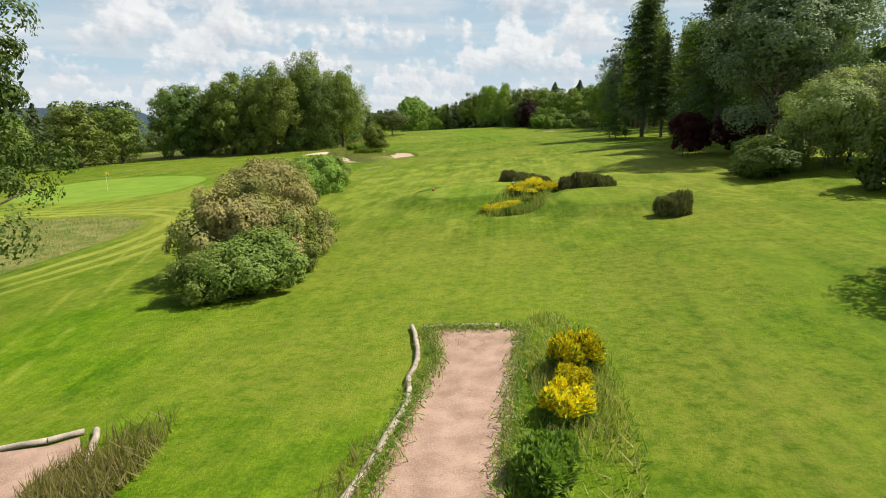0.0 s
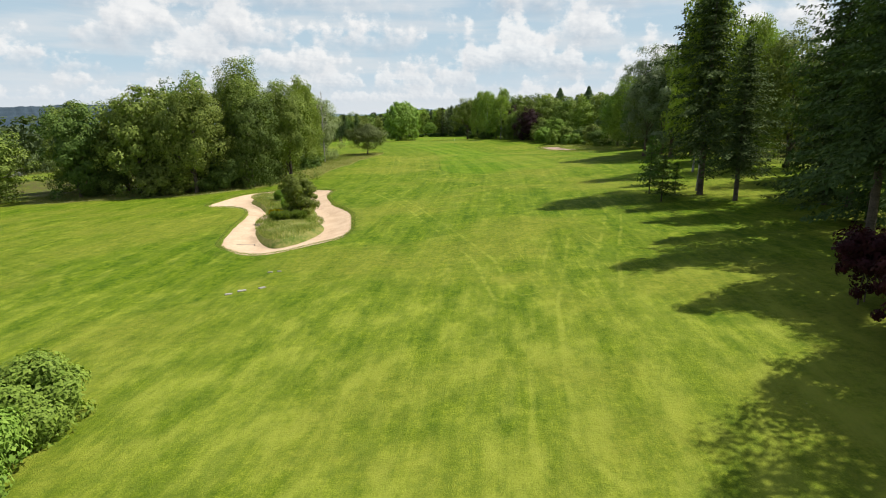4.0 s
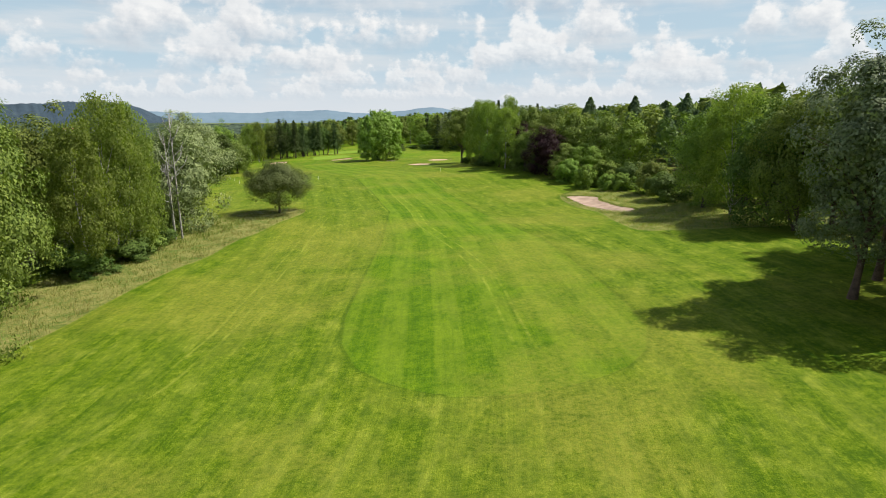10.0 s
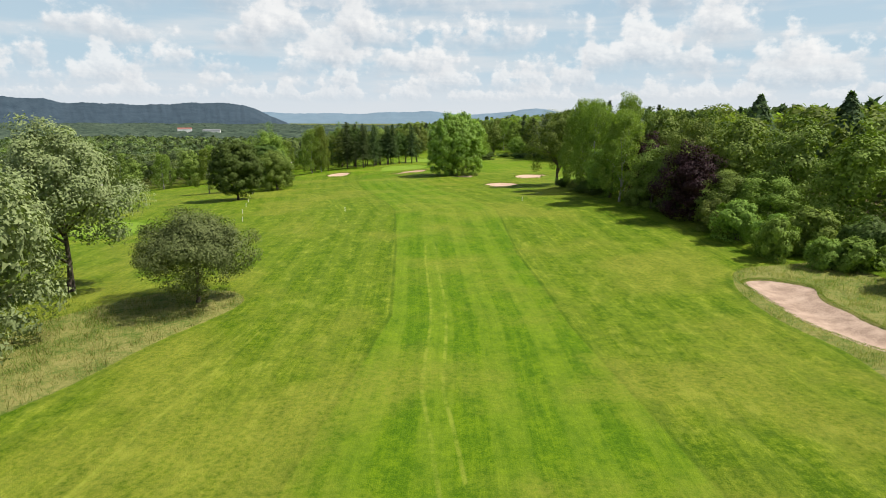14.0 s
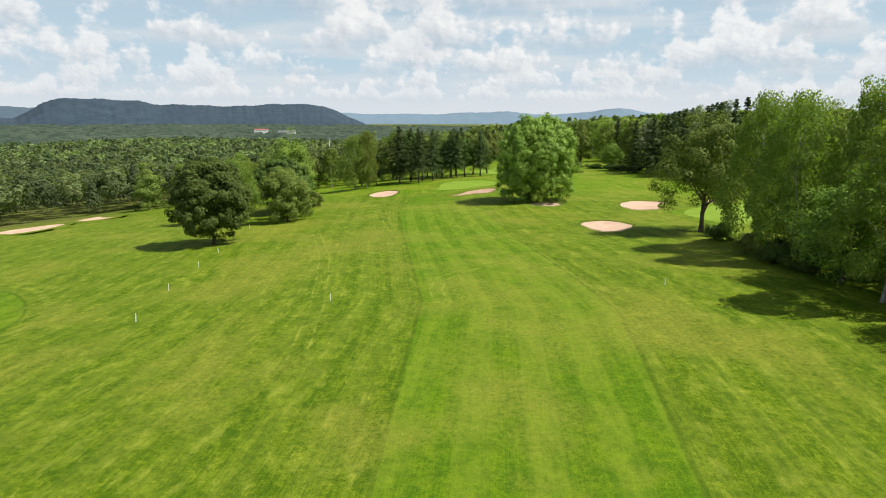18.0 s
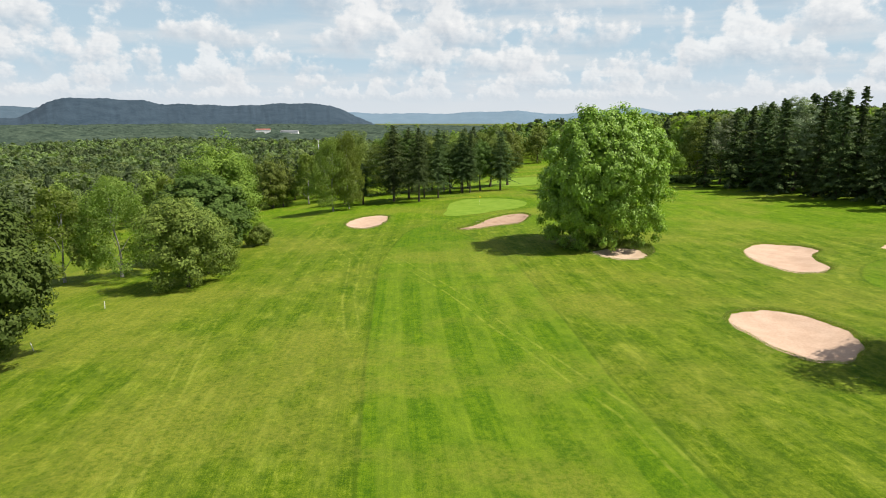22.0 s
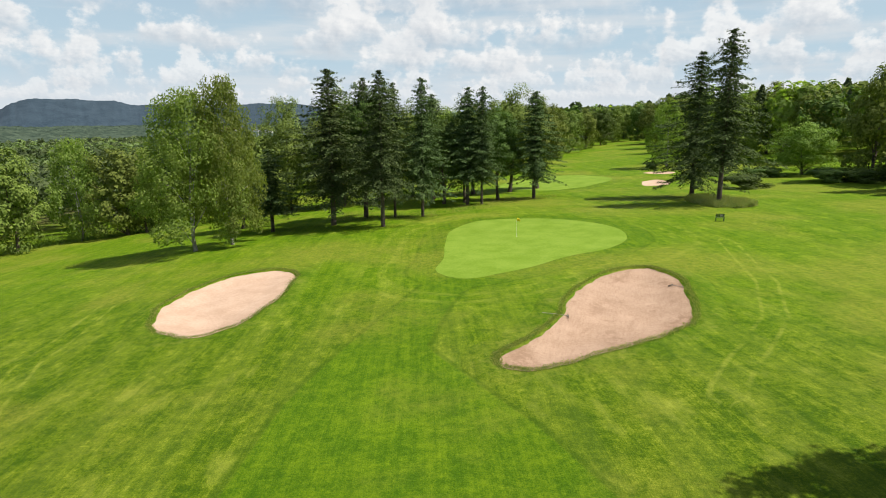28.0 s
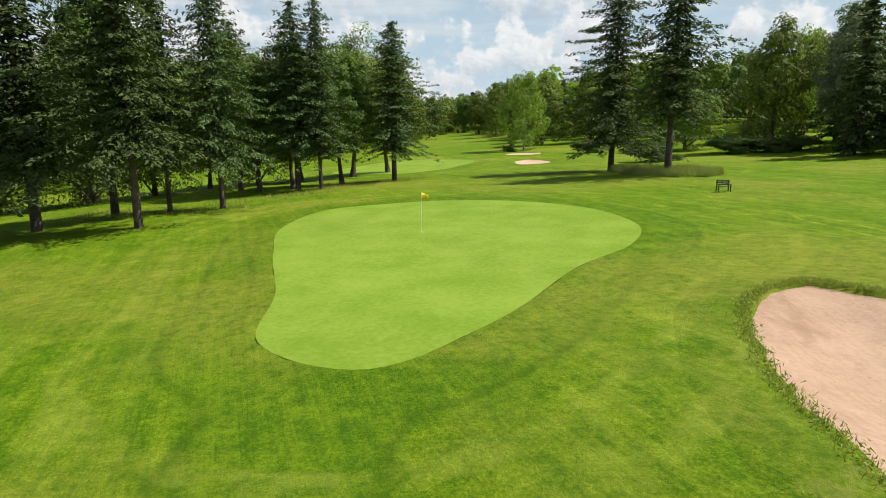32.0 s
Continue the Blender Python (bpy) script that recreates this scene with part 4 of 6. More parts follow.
kind("spruce0", spruce("spruce_tree", 61, 22, 4.2, 0.21, tiers=46, droop=0.6, leaf=0.46), (22, 8.4), "dark green spruce with drooping boughs and bare lower trunk", "tree", "spruces")
kind("spruce1", spruce("spruce_tree", 62, 21, 3.4, 0.25, tiers=40, droop=0.6, leaf=0.46), (21, 6.8), "slim dark green spruce with bare lower trunk", "tree", "spruces")
kind("spruce2", spruce("spruce_tree", 63, 26, 5.2, 0.03, tiers=36, leaf=0.72), (26, 10.4), "tall dark spruce branched to the ground", "tree", "spruces")
kind("sapling0", spruce("young_conifer", 64, 7, 1.7, 0.16, M_DEEP, tiers=9, droop=0.12, leaf=0.5), (7, 3.4), "young thin conifer with sparse grey-green boughs", "tree", "young conifers")
kind("pine0", pine("pine_tree", 71, 23, 5.4, 0.16), (23, 10.8), "tall grey-green pine with bare reddish trunk", "tree", "pines")
kind("pine1", pine("pine_tree", 72, 21, 4.6, 0.15, 70, 14000), (21, 9.2), "grey-green pine with bare lower trunk", "tree", "pines")
kind("bush0", shrub("shrub", 81, 4, 2.4, 40, 5000, 0.145, M_OAK), (4, 4.8), "rounded mid-green shrub in leaf", "shrub", "shrubs")
kind("bush1", shrub("shrub", 82, 4, 2.4, 40, 5000, 0.145, M_FRESH), (4, 4.8), "bright green rounded shrub in leaf", "shrub", "shrubs")
kind("bush2", shrub("shrub", 83, 4, 2.4, 40, 5000, 0.145, M_DEEP), (4, 4.8), "dark green dense shrub", "shrub", "shrubs")
for i, s in enumerate((14, 15, 16)):
    kind(f"oak{i}_far", broadleaf("broadleaf_tree", s, 20, 6.6, 0.03, 60, 5000, 0.33, M_OAK, lump=0.25), (20, 13.2), "tall mid-green broadleaf tree with an uneven crown", "tree", "woodland trees")
kind("deep0_far", broadleaf("broadleaf_tree", 22, 18, 6.4, 0.03, 60, 5000, 0.33, M_DEEP), (18, 12.8), "dark green broadleaf tree in dense leaf", "tree", "woodland trees")
kind("bright0_far", broadleaf("lime_tree", 32, 20, 6.6, 0.04, 60, 5000, 0.33, M_FRESH), (20, 13.2), "bright green broadleaf tree in full leaf", "tree", "woodland trees")
kind("birch0_far", birch("birch_tree", 54, 23, 5.6, 0.06, 44, leaves=150, size=0.27), (23, 11.2), "birch with white trunk and hanging light green twigs", "tree", "birches")
kind("birch1_far", birch("birch_tree", 55, 22, 4.4, 0.10, 36, leaves=150, size=0.27), (22, 8.8), "slender birch with drooping light green foliage", "tree", "birches")
for i, (s, h, r, b) in enumerate(((65, 22, 4.2, 0.16), (66, 21, 3.4, 0.22), (67, 26, 5.2, 0.03))):
    kind(f"spruce{i}_far", spruce("spruce_tree", s, h, r, b, tiers=20, leaf=1.5), (h, r * 2), "dark green spruce with drooping boughs", "tree", "spruces")
kind("tall0", broadleaf("broadleaf_tree", 23, 20, 5.2, 0.26, 84, 14000, 0.20, M_DEEP), (20, 10.4), "dark green tall tree with a bare lower trunk", "tree", "trees by the green")
kind("tall1", broadleaf("broadleaf_tree", 24, 20, 5.4, 0.24, 84, 14000, 0.20, M_OAK), (20, 10.8), "mid-green tall tree with a bare lower trunk", "tree", "trees by the green")
kind("twin", spruce("spruce_tree", 68, 25, 5.2, 0.14, tiers=48, droop=0.55, leaf=0.5), (25, 10.4), "dark spruce with bare trunk foot in tall grass", "tree", "spruces")

# single trees
kind("apple", broadleaf("apple_tree", 91, 9.4, 6.6, 0.28, 120, 26000, 0.125, M_APPLE, lump=0.19, r0=0.24), (9.4, 13.2), "spreading low grey-green tree on mown grass", "tree", "single trees")
kind("old_oak", broadleaf("oak_tree", 92, 20.5, 8.2, 0.20, 95, 18000, 0.20, M_OLIVE, stems=2, lump=0.2, r0=0.5), (20.5, 16.4), "large forked tree with dark trunk and airy crown", "tree", "single trees")
kind("willow", broadleaf("willow_tree", 93, 13.5, 6.4, 0.06, 80, 13000, 0.20, M_OLIVE), (13.5, 12.8), "silvery grey-green willow in dense leaf", "tree", "single trees")
kind("maple", broadleaf("maple_tree", 94, 15.8, 6.7, 0.14, 240, 32000, 0.23, M_DEEP, lump=0.14, r0=0.30, wobble=0.1), (15.8, 13.4), "round dark green maple on mown grass", "tree", "single trees")
kind("crab", broadleaf("hornbeam_tree", 95, 12.5, 5.6, 0.05, 84, 15000, 0.20, M_OAK), (12.5, 11.2), "green hornbeam leaved nearly to the ground", "tree", "single trees")
kind("great", broadleaf("lime_tree", 96, 21, 11.2, 0.02, 620, 76000, 0.25, M_LIME, lump=0.10, loose=0.75, wobble=0.55, belly=0.45, r0=0.5), (21, 22.4), "huge bright green lime tree branched low", "tree", "single trees")
kind("edge_oak", broadleaf("oak_tree", 97, 20.5, 7.6, 0.20, 80, 15000, 0.20, M_OAK, lump=0.2, r0=0.42), (20.5, 15.2), "oak with open branching crown on mown grass", "tree", "single trees")

plant("apple", -16.4, 239, 9.6, 13.6)
plant("old_oak", -35.4, 243, 20.6, 17)
plant("willow", -29.8, 226.0, 17.6, 15.0)
plant("maple", -67, 340.5, 16.8, 14.6)
plant("crab", -70.3, 372.8, 13.2, 11.5)
plant("crab", -74.2, 382, 10.5, 8.5)
plant("bright0", -87, 403, 23.5, 15)
plant("maple", -84.6, 394.2, 16, 16.5, label="broad dark green maple at the edge of the wood")
plant("great", -14.6, 407.4, 23.6, 20.8)
plant("edge_oak", 22.5, 358, 21, 16)

# birches and spruces by the green
for x, y, H, W in ((-91.5, 456.0, 21.3, 14.0), (-88.0, 459.0, 22.6, 10.5)):
    plant("birch0" if W > 10 else "birch1", x, y, H, W)
for x, y, H, W, k in ((-88.8, 470.5, 12.6, 7.0, 1), (-79.2, 472, 22.8, 11.2, 0), (-77.3, 480, 22, 6.6, 1), (-70, 469, 21.4, 7.2, 1), (-71.8, 478.5, 20.6, 6.4, 0), (-67.4, 479, 21, 7.0, 0),
                      (-74, 505, 21, 8.0, 1), (-64.4, 495.4, 20.6, 7.6, 1), (-61.7, 495, 20.4, 6.6, 0), (-54.1, 506.5, 20.2, 9.6, 0)):
    plant(f"spruce{k}", x, y, H, W * 1.42)
plant("twin", -26.2, 503.6, 24.5, 17.0, turn=40)
plant("spruce1", -23.4, 491.8, 25.8, 13.0, turn=170)
for x, y, H, W, k in ((-90, 515, 25, 13, "oak0"), (-76, 512, 21, 11, "tall1"), (-70, 522, 21, 12, "tall1"), (-62, 524, 23, 13, "tall1"), (-77.8, 481, 21.5, 8, "tall0"), (-61, 506, 18, 9, "tall0"), (-70, 499, 17, 9, "tall0"), (-57, 532, 22, 12, "tall1"), (-66, 500, 18, 8, "tall0"), (-94, 506, 22, 12, "oak1"), (-98, 476, 13, 10, "oak2"), (-84, 521, 22, 12, "oak2"), (-78, 527, 22, 12, "oak0"), (-98, 512, 25, 12, "bright0"), (-106, 505, 24, 12, "oak1")):
    plant(k, x, y, H, W)

# woodland west of the fairway
for x, y, H, W, k in ((-25.4, 170, 22, 12.5, "oak0"), (-32.8, 164, 25.5, 12, "oak1"), (-40, 155.5, 22.5, 13, "oak2"), (-52, 158, 21, 13, "oak0"), (-68, 168, 20.5, 13, "oak1"),
                      (-46, 160, 21, 13, "oak1"), (-58, 164, 20, 13, "oak2"), (-30.5, 160, 19, 11, "deep0"), (-64, 158, 19, 12, "deep0"), (-37, 173, 26, 12, "oak2"), (-46, 170, 24, 13, "deep0"), (-58, 176, 22, 13, "oak0"), (-31, 183, 22, 11, "oak1"), (-40, 190, 23, 12, "deep0"), (-52, 192, 21, 12, "oak2"),
                      (-31.2, 211, 22.5, 11, "birch0"), (-30, 204.5, 23.5, 11.5, "birch0"), (-38, 203, 22.5, 12, "oak0"), (-47, 208, 21, 12, "oak1"), (-29.5, 196, 20, 9, "birch1"),
                      (-39, 219, 19, 11, "deep0"), (-48, 226, 18, 11, "oak2"), (-60, 205, 20, 12, "oak1"), (-66, 190, 20, 12, "deep0"), (-76, 178, 20, 13, "oak2")):
    plant(k, x, y, H, W)
for x, y, H, W, k in ((-36, 158, 7, 8, 2), (-46, 154, 6, 8, 0), (-60, 160, 6, 8, 2), (-29, 166, 6, 6, 2), (-33, 199, 4, 6, 2), (-28, 204, 3.2, 6, 2), (-28.5, 209, 3.4, 6, 0), (-29, 196, 3.4, 6, 2), (-28.5, 214, 3, 5, 2), (-30, 221, 3.6, 6, 0), (-42, 236, 3.4, 7, 0)):
    plant(f"bush{k}", x, y, H, W)

# trees east of the first half
for x, y, H, W, k in ((37.4, 110.0, 27, 14, "spruce0"), (38.4, 103.4, 17, 10, "spruce0"), (37.6, 81.7, 26.5, 13, "spruce0"), (42, 88, 26, 12, "spruce2"), (45, 95, 25, 11, "spruce0"), (44, 97, 26, 11, "spruce2"),
                      (38.5, 113.5, 26, 9.5, "birch2"), (63, 147, 23, 13, "birch2"), (60, 145, 25, 11.0, "birch2"), (46.4, 133.8, 24, 9.5, "birch2"),
                      (51.5, 171.5, 23, 10.5, "pine0"), (57.5, 177.0, 23.2, 10.6, "pine1"), (67, 188, 23, 10, "pine0"), (54.5, 165, 22, 11, "pine0"), (61, 170, 23, 11, "pine1"),
                      (31.4, 56.4, 19, 11, "pine0"), (35.2, 59, 21, 11, "pine1"), (40, 64, 23, 11, "pine0"), (39, 72, 24, 11, "pine1"), (43, 78, 24, 11, "spruce0")):
    plant(k, x, y, H, W)
for x, y, H, W, k in ((56, 102, 24, 13, "oak1"), (58, 116, 22, 13, "deep0"), (60, 132, 22, 13, "oak2"), (62, 148, 22, 14, "oak0"), (66, 164, 22, 13, "deep0"), (66, 182, 22, 13, "oak1"),
                      (63.6, 221, 21.5, 13, "birch0"), (65, 212, 20, 14, "deep0"), (63, 230, 20, 12, "bright0"), (64.5, 204, 21, 12, "oak0"), (70, 204, 22, 13, "oak2"), (72, 234, 21, 14, "bright0")):
    plant(k, x, y, H, W)
plant("sapling0", 32.4, 113.0, 7.4, 3.8)
plant("sapling0", 36.0, 121.6, 6.4, 4.2)
plant("sapling0", 34.6, 110.5, 4.0, 2.8)
plant("sapling0", 31.8, 107.2, 5.4, 3.6)
for x, y, H, W in ((25.5, 61.3, 5.4, 4.4), (28.0, 68.3, 4.8, 4.6), (30.3, 60.6, 4.4, 5.4), (27.4, 64.2, 4.6, 4.4), (32.6, 64.0, 5.0, 5.0)):
    plant("plum0", x, y, H * 0.9, W * 0.8)

# thicket east of the second half
for x, y, H, W, k in ((44.3, 291, 13.2, 11, "copper0"), (40.6, 313, 14, 10, "copper0"), (48.5, 286, 9, 10, "oak1"), (54, 282, 10, 10, "bright0"), (28.4, 342, 23.0, 12.5, "birch0"), (31.0, 333, 22.4, 12.5, "birch0"), (35, 312, 19.5, 11, "birch1"), (38, 331, 23.5, 9, "birch1"),
                      (33.8, 320.5, 13, 12, "bright0"), (40, 303, 13, 9, "oak0"), (46, 300, 17, 11, "oak1"), (50, 310, 19, 12, "deep0"), (54, 297, 18, 12, "oak2"), (58, 286, 17, 12, "oak0"), (62, 274, 16, 12, "bright0"), (46, 324, 20, 12, "oak1"), (36, 345, 21, 12, "oak2"), (44, 338, 20, 12, "deep0")):
    plant(k, x, y, H, W)
for x, y, H, W, k in ((49.4, 265, 5.6, 5, 1), (53.7, 260.5, 3.8, 4.6, 1), (56.7, 259, 4.0, 5.4, 1), (51.5, 270, 5.0, 6, 1), (47.6, 276, 6, 7, 1), (46.0, 282, 5, 6, 0), (55, 268, 6, 7, 1), (59, 262, 6, 7, 2), (42.6, 298, 5, 6, 2), (38, 306, 5, 6, 0), (32, 326, 5, 6, 2), (29, 331, 3.5, 5, 2), (61, 252, 7, 8, 0), (60, 242, 6, 8, 2), (27, 337, 3, 5, 0), (24, 348, 3, 4, 2)):
    plant(f"bush{k}", x, y, H, W)

# conifer wood beyond the right-hand green
for i in range(40):
    x, y = 11 + (i // 8) * 5.0 + (i % 8) * 5.6 + (i * 37 % 5) * 0.6, 512 - (i % 8) * 7.0 + (i // 8) * 9 + (i * 53 % 7) * 0.5
    plant(("spruce2", "spruce2", "pine1")[i * 7 % 3 if i >= 8 else 0], x, y, 22 + (i * 29 % 7), 11 + (i * 17 % 4))

# more single trees round the valley and the next hole
for x, y, H, W, k in ((-88, 378, 16.5, 13, "birch0"), (-96, 374.5, 16, 10, "birch1"), (-93, 412, 8, 7, "oak0"), (-106, 410, 16, 10, "birch1"), (-130, 484, 18, 12, "oak1"), (-138, 511, 20, 13, "oak2"), (-149, 466, 20, 12, "birch1"), (-141, 470, 19, 11, "oak0"), (-137, 480, 20, 11, "birch0"), (-127, 486, 15, 9, "oak1"),
                      (-119, 490, 18, 11, "birch1"), (-110, 500, 18, 12, "oak2"), (-157, 458, 19, 12, "oak1"), (-166, 450, 18, 12, "birch0"), (-176, 440, 18, 12, "oak2"), (-196, 462, 20, 14, "oak0"), (-205, 474, 20, 14, "birch0")):
    plant(k, x, y, H, W)
for x, y, H, W, k in ((-66, 655, 21, 13, "oak0"), (-63, 682, 21, 13, "oak1"), (-57, 712, 22, 13, "oak2"), (-51, 745, 22, 14, "deep0"), (-45, 782, 22, 14, "oak0"), (-39, 822, 24, 15, "oak1"), (-26, 583, 20, 13, "birch0"), (-18, 600, 21, 13, "oak2"), (-13, 624, 23, 14, "birch0"), (-18, 652, 23, 14, "oak1"), (-22, 690, 23, 14, "oak0"), (-26, 735, 23, 14, "oak2"), (-31, 785, 23, 14, "deep0"),
                      (-78, 640, 21, 13, "oak2"), (-90, 622, 20, 13, "oak0"), (-104, 606, 20, 13, "oak1"), (1.4, 548, 13, 13, "bright0"), (22.9, 558, 22, 14, "oak0"), (32.8, 560, 24, 12, "birch0")):
    plant(k, x, y, H, W)
for x, y, H, W, k in ((10, 532, 24, 12, "oak2"), (-4, 600, 22, 14, "bright0"), (12, 590, 23, 14, "oak1"), (8, 620, 24, 14, "oak0"), (44, 540, 24, 11, "spruce2"), (-80, 157, 15, 13, "oak1"), (-83, 143, 15.5, 14, "oak0"), (-93, 134, 15, 14, "oak2"), (-104, 126, 15, 14, "oak1"), (-88, 166, 16, 12, "deep0"), (-116, 116, 16, 14, "deep0"), (-128, 104, 16, 14, "oak0")):
    plant(k, x, y, H, W)
for x, y, H, W, k in ((-81.7, 406.4, 4.6, 5.2, "bush0"), (-7, 545, 2.6, 8, "bush2"), (1.5, 529, 3.0, 8, "bush2"), (6.5, 527, 3.0, 8, "bush2"), (13, 530, 3, 8, "bush2"), (-15, 520, 3.2, 8, "bush2"), (-16, 556, 3, 7, "bush2"), (-30, 578, 2, 3, "bush2"),
                      (23.6, 42.5, 2.6, 4.4, "bush2"), (19.6, 16.6, 8.5, 7, "oak1"), (28, 34, 5, 6, "bush2"), (25.5, 46, 2.6, 4.4, "bush0"), (27, 51, 2.4, 4.2, "bush2")):
    plant(k, x, y, H, W)

# a leaning tree at the start's meadow, and the dead birches
kind("start_oak", broadleaf("oak_tree", 101, 15, 5.0, 0.10, 110, 36000, 0.095, M_DEEP, lump=0.17), (15, 10), "oak with small dull green leaves at the meadow", "tree", "single trees")
plant("start_oak", -20.2, 24.2, 16.5, 10.5)


def bare_tree(name, seed, H):
    """A dead birch: pale stem and thin forked limbs."""
    rng = np.random.default_rng(seed)
    top = new(name)
    part("trunk", tubes("trunk", [tube([(0, 0, -0.3), (-0.15, 0, H * 0.3), (-0.3, 0.1, H * 0.65), (-0.6, 0.3, H)], [0.17, 0.13, 0.08, 0.015])], M_BIRCHBARK), top)
    for i in range(13):
        q = rng.uniform(0.3, 0.92)
        a, r = rng.uniform(0, 6.28), H * 0.17 * (1.15 - q)
        p = np.array([-0.5 * q, 0.15 * q, H * q])
        e = p + np.array([math.cos(a) * r, math.sin(a) * r, H * 0.13 * rng.uniform(0.6, 1.3)])
        m = (p + e) / 2 + np.array([math.cos(a) * r * 0.2, math.sin(a) * r * 0.2, -0.1])
        twig = m + np.array([math.cos(a + 0.9) * r * 0.6, math.sin(a + 0.9) * r * 0.6, H * 0.06])
        part("limb", tubes("limb", [tube([tuple(p), tuple(m), tuple(e)], [0.06, 0.045, 0.01], 5), tube([tuple(m), tuple(twig)], [0.035, 0.008], 4)], M_BIRCHBARK), top)
    return tagged(top, "dead birch with bare white trunk and limbs", "dead tree", "dead birches")


for x, y, H, s in ((-26.6, 217.8, 20, 3), (-27.4, 217.2, 17, 4), (-28.4, 219.0, 12, 5)):
    bare_tree("dead_birch", s, H).matrix_basis = Matrix.Translation((x, y, gz(x, y)))

# the hedge of shrubs by the tees
kind("russet0", shrub("hedge_shrub", 111, 4.6, 3.0, 120, 26000, 0.085, M_RUSSET), (4.6, 6.0), "large shrub with russet new leaves over green", "shrub", "hedge by the tees")
kind("russet1", shrub("hedge_shrub", 112, 4.6, 3.0, 120, 26000, 0.085, M_RUSSET), (4.6, 6.0), "large shrub with russet new leaves over green", "shrub", "hedge by the tees")
kind("privet", shrub("hedge_shrub", 113, 3.0, 2.2, 60, 15000, 0.085, M_OAK), (3.0, 4.4), "fresh green shrub at the foot of the hedge", "shrub", "hedge by the tees")
kind("laurel", shrub("hedge_shrub", 114, 3.4, 2.2, 60, 11000, 0.11, M_FRESH), (3.4, 4.4), "bright green leafy shrub at the hedge's end", "shrub", "hedge by the tees")
for i, (x, y, H, W) in enumerate(((-8.9, 27.0, 4.3, 5.4), (-8.7, 31.0, 4.6, 5.6), (-9.9, 35.2, 4.6, 5.6), (-11.0, 39.6, 4.4, 5.4), (-12.4, 44.0, 4.2, 5.2), (-13.2, 48.0, 4.0, 5.0))):
    plant(f"russet{i % 2}", x, y, H, W)
for x, y, H, W in ((-7.3, 23.6, 2.4, 3.8), (-7.0, 26.8, 2.6, 3.4), (-8.9, 22.9, 1.9, 3.0), (-7.4, 33.2, 2.2, 3.0)):
    plant("privet", x, y, H, W)
for x, y, H, W in ((-12.2, 53.2, 3.6, 4.6), (-11.0, 57.8, 3.6, 4.6), (-13.0, 59.4, 3.4, 4.4), (-10.6, 62.0, 3.2, 4.2)):
    plant("laurel", x, y, H, W)
plant("bush2", -11.2, 50.2, 1.8, 3.0)
kind("pale", broadleaf("pale_shrub", 115, 6.0, 3.4, 0.24, 70, 18000, 0.11, M_PALE, stems=3, r0=0.09), (6.0, 6.8), "large pale green shrub at the edge of the trees", "shrub", "pale shrubs")
for x, y, H, W in ((29.0, 44.4, 6.6, 6.6), (31.8, 46.4, 7.4, 7.4), (33.4, 42.6, 7.0, 7.2), (35.4, 48.8, 7.4, 7.4)):
    plant("pale", x, y, H, W)

# tees: gorse, heath shrubs, flowers
def mound(name, seed, H, R, leaves, size, mat, label, base_mat=None, spiky=False):
    rng = np.random.default_rng(seed)
    top = new(name)
    lumps = 14
    a, r = rng.uniform(0, 6.28, lumps), np.sqrt(rng.uniform(0, 1, lumps)) * R * 0.72
    c = np.stack([np.cos(a) * r, np.sin(a) * r, H * (0.45 + 0.2 * rng.uniform(-1, 1, lumps)) * (1 - 0.35 * r / R)], 1)
    i = rng.integers(0, lumps, leaves)
    e = unit(rng.normal(size=(leaves, 3)) + np.array([0, 0, 0.5]))
    p = c[i] + e * np.array([R * 0.36, R * 0.36, H * 0.42]) * rng.uniform(0.7, 1.05, leaves)[:, None]
    p[:, 2] = np.maximum(p[:, 2], 0.02)
    along = e * 0.7 + rng.normal(size=e.shape) * 0.3 + np.array([0, 0, 0.9 if spiky else 0.5])
    V = leaf_quads(rng, p, unit(e + rng.normal(size=e.shape) * 0.6), size, 5.0 if spiky else 2.4, along=along)
    if base_mat:
        low = (p[:, 2] < H * 0.36) | (rng.uniform(0, 1, leaves) < 0.22)
        part("foliage", quads("foliage", V[low], base_mat), top)
        part("bloom", quads("bloom", V[~low], mat), top)
    else:
        part("foliage", quads("foliage", V, mat), top)
    parts = []
    for k in range(6):
        parts.append(tube([(0.1 * math.cos(k), 0.1 * math.sin(k), -0.1), tuple(c[k])], [0.03, 0.012], 5))
    part("stem", tubes("stem", parts, M_BARK), top)
    return tagged(top, label, "shrub")


kind("gorse", mound("gorse_bush", 121, 1.1, 0.75, 6500, 0.055, M_FLOWER, "yellow flowering broom cushion", M_SEDGE), (1.1, 1.5), "yellow flowering broom cushion with green base", "shrub", "flowering broom")
kind("heath", mound("heath_shrub", 122, 1.2, 1.1, 5200, 0.075, M_HEATH, "dark brown-green heath shrub", spiky=True), (1.2, 2.2), "dark brown-green clipped heath shrub", "shrub", "heath shrubs")
kind("sedge", mound("low_shrub", 123, 0.8, 0.7, 3500, 0.065, M_SEDGE, "low green shrub"), (0.8, 1.4), "low soft green shrub among tall grass", "shrub", "low shrubs")
for x, y, H, W in ((3.25, 13.1, 1.25, 1.15), (2.6, 11.0, 0.9, 1.0), (3.0, 12.2, 0.7, 0.8)):
    plant("gorse", x, y, H * 0.85, W * 1.2)
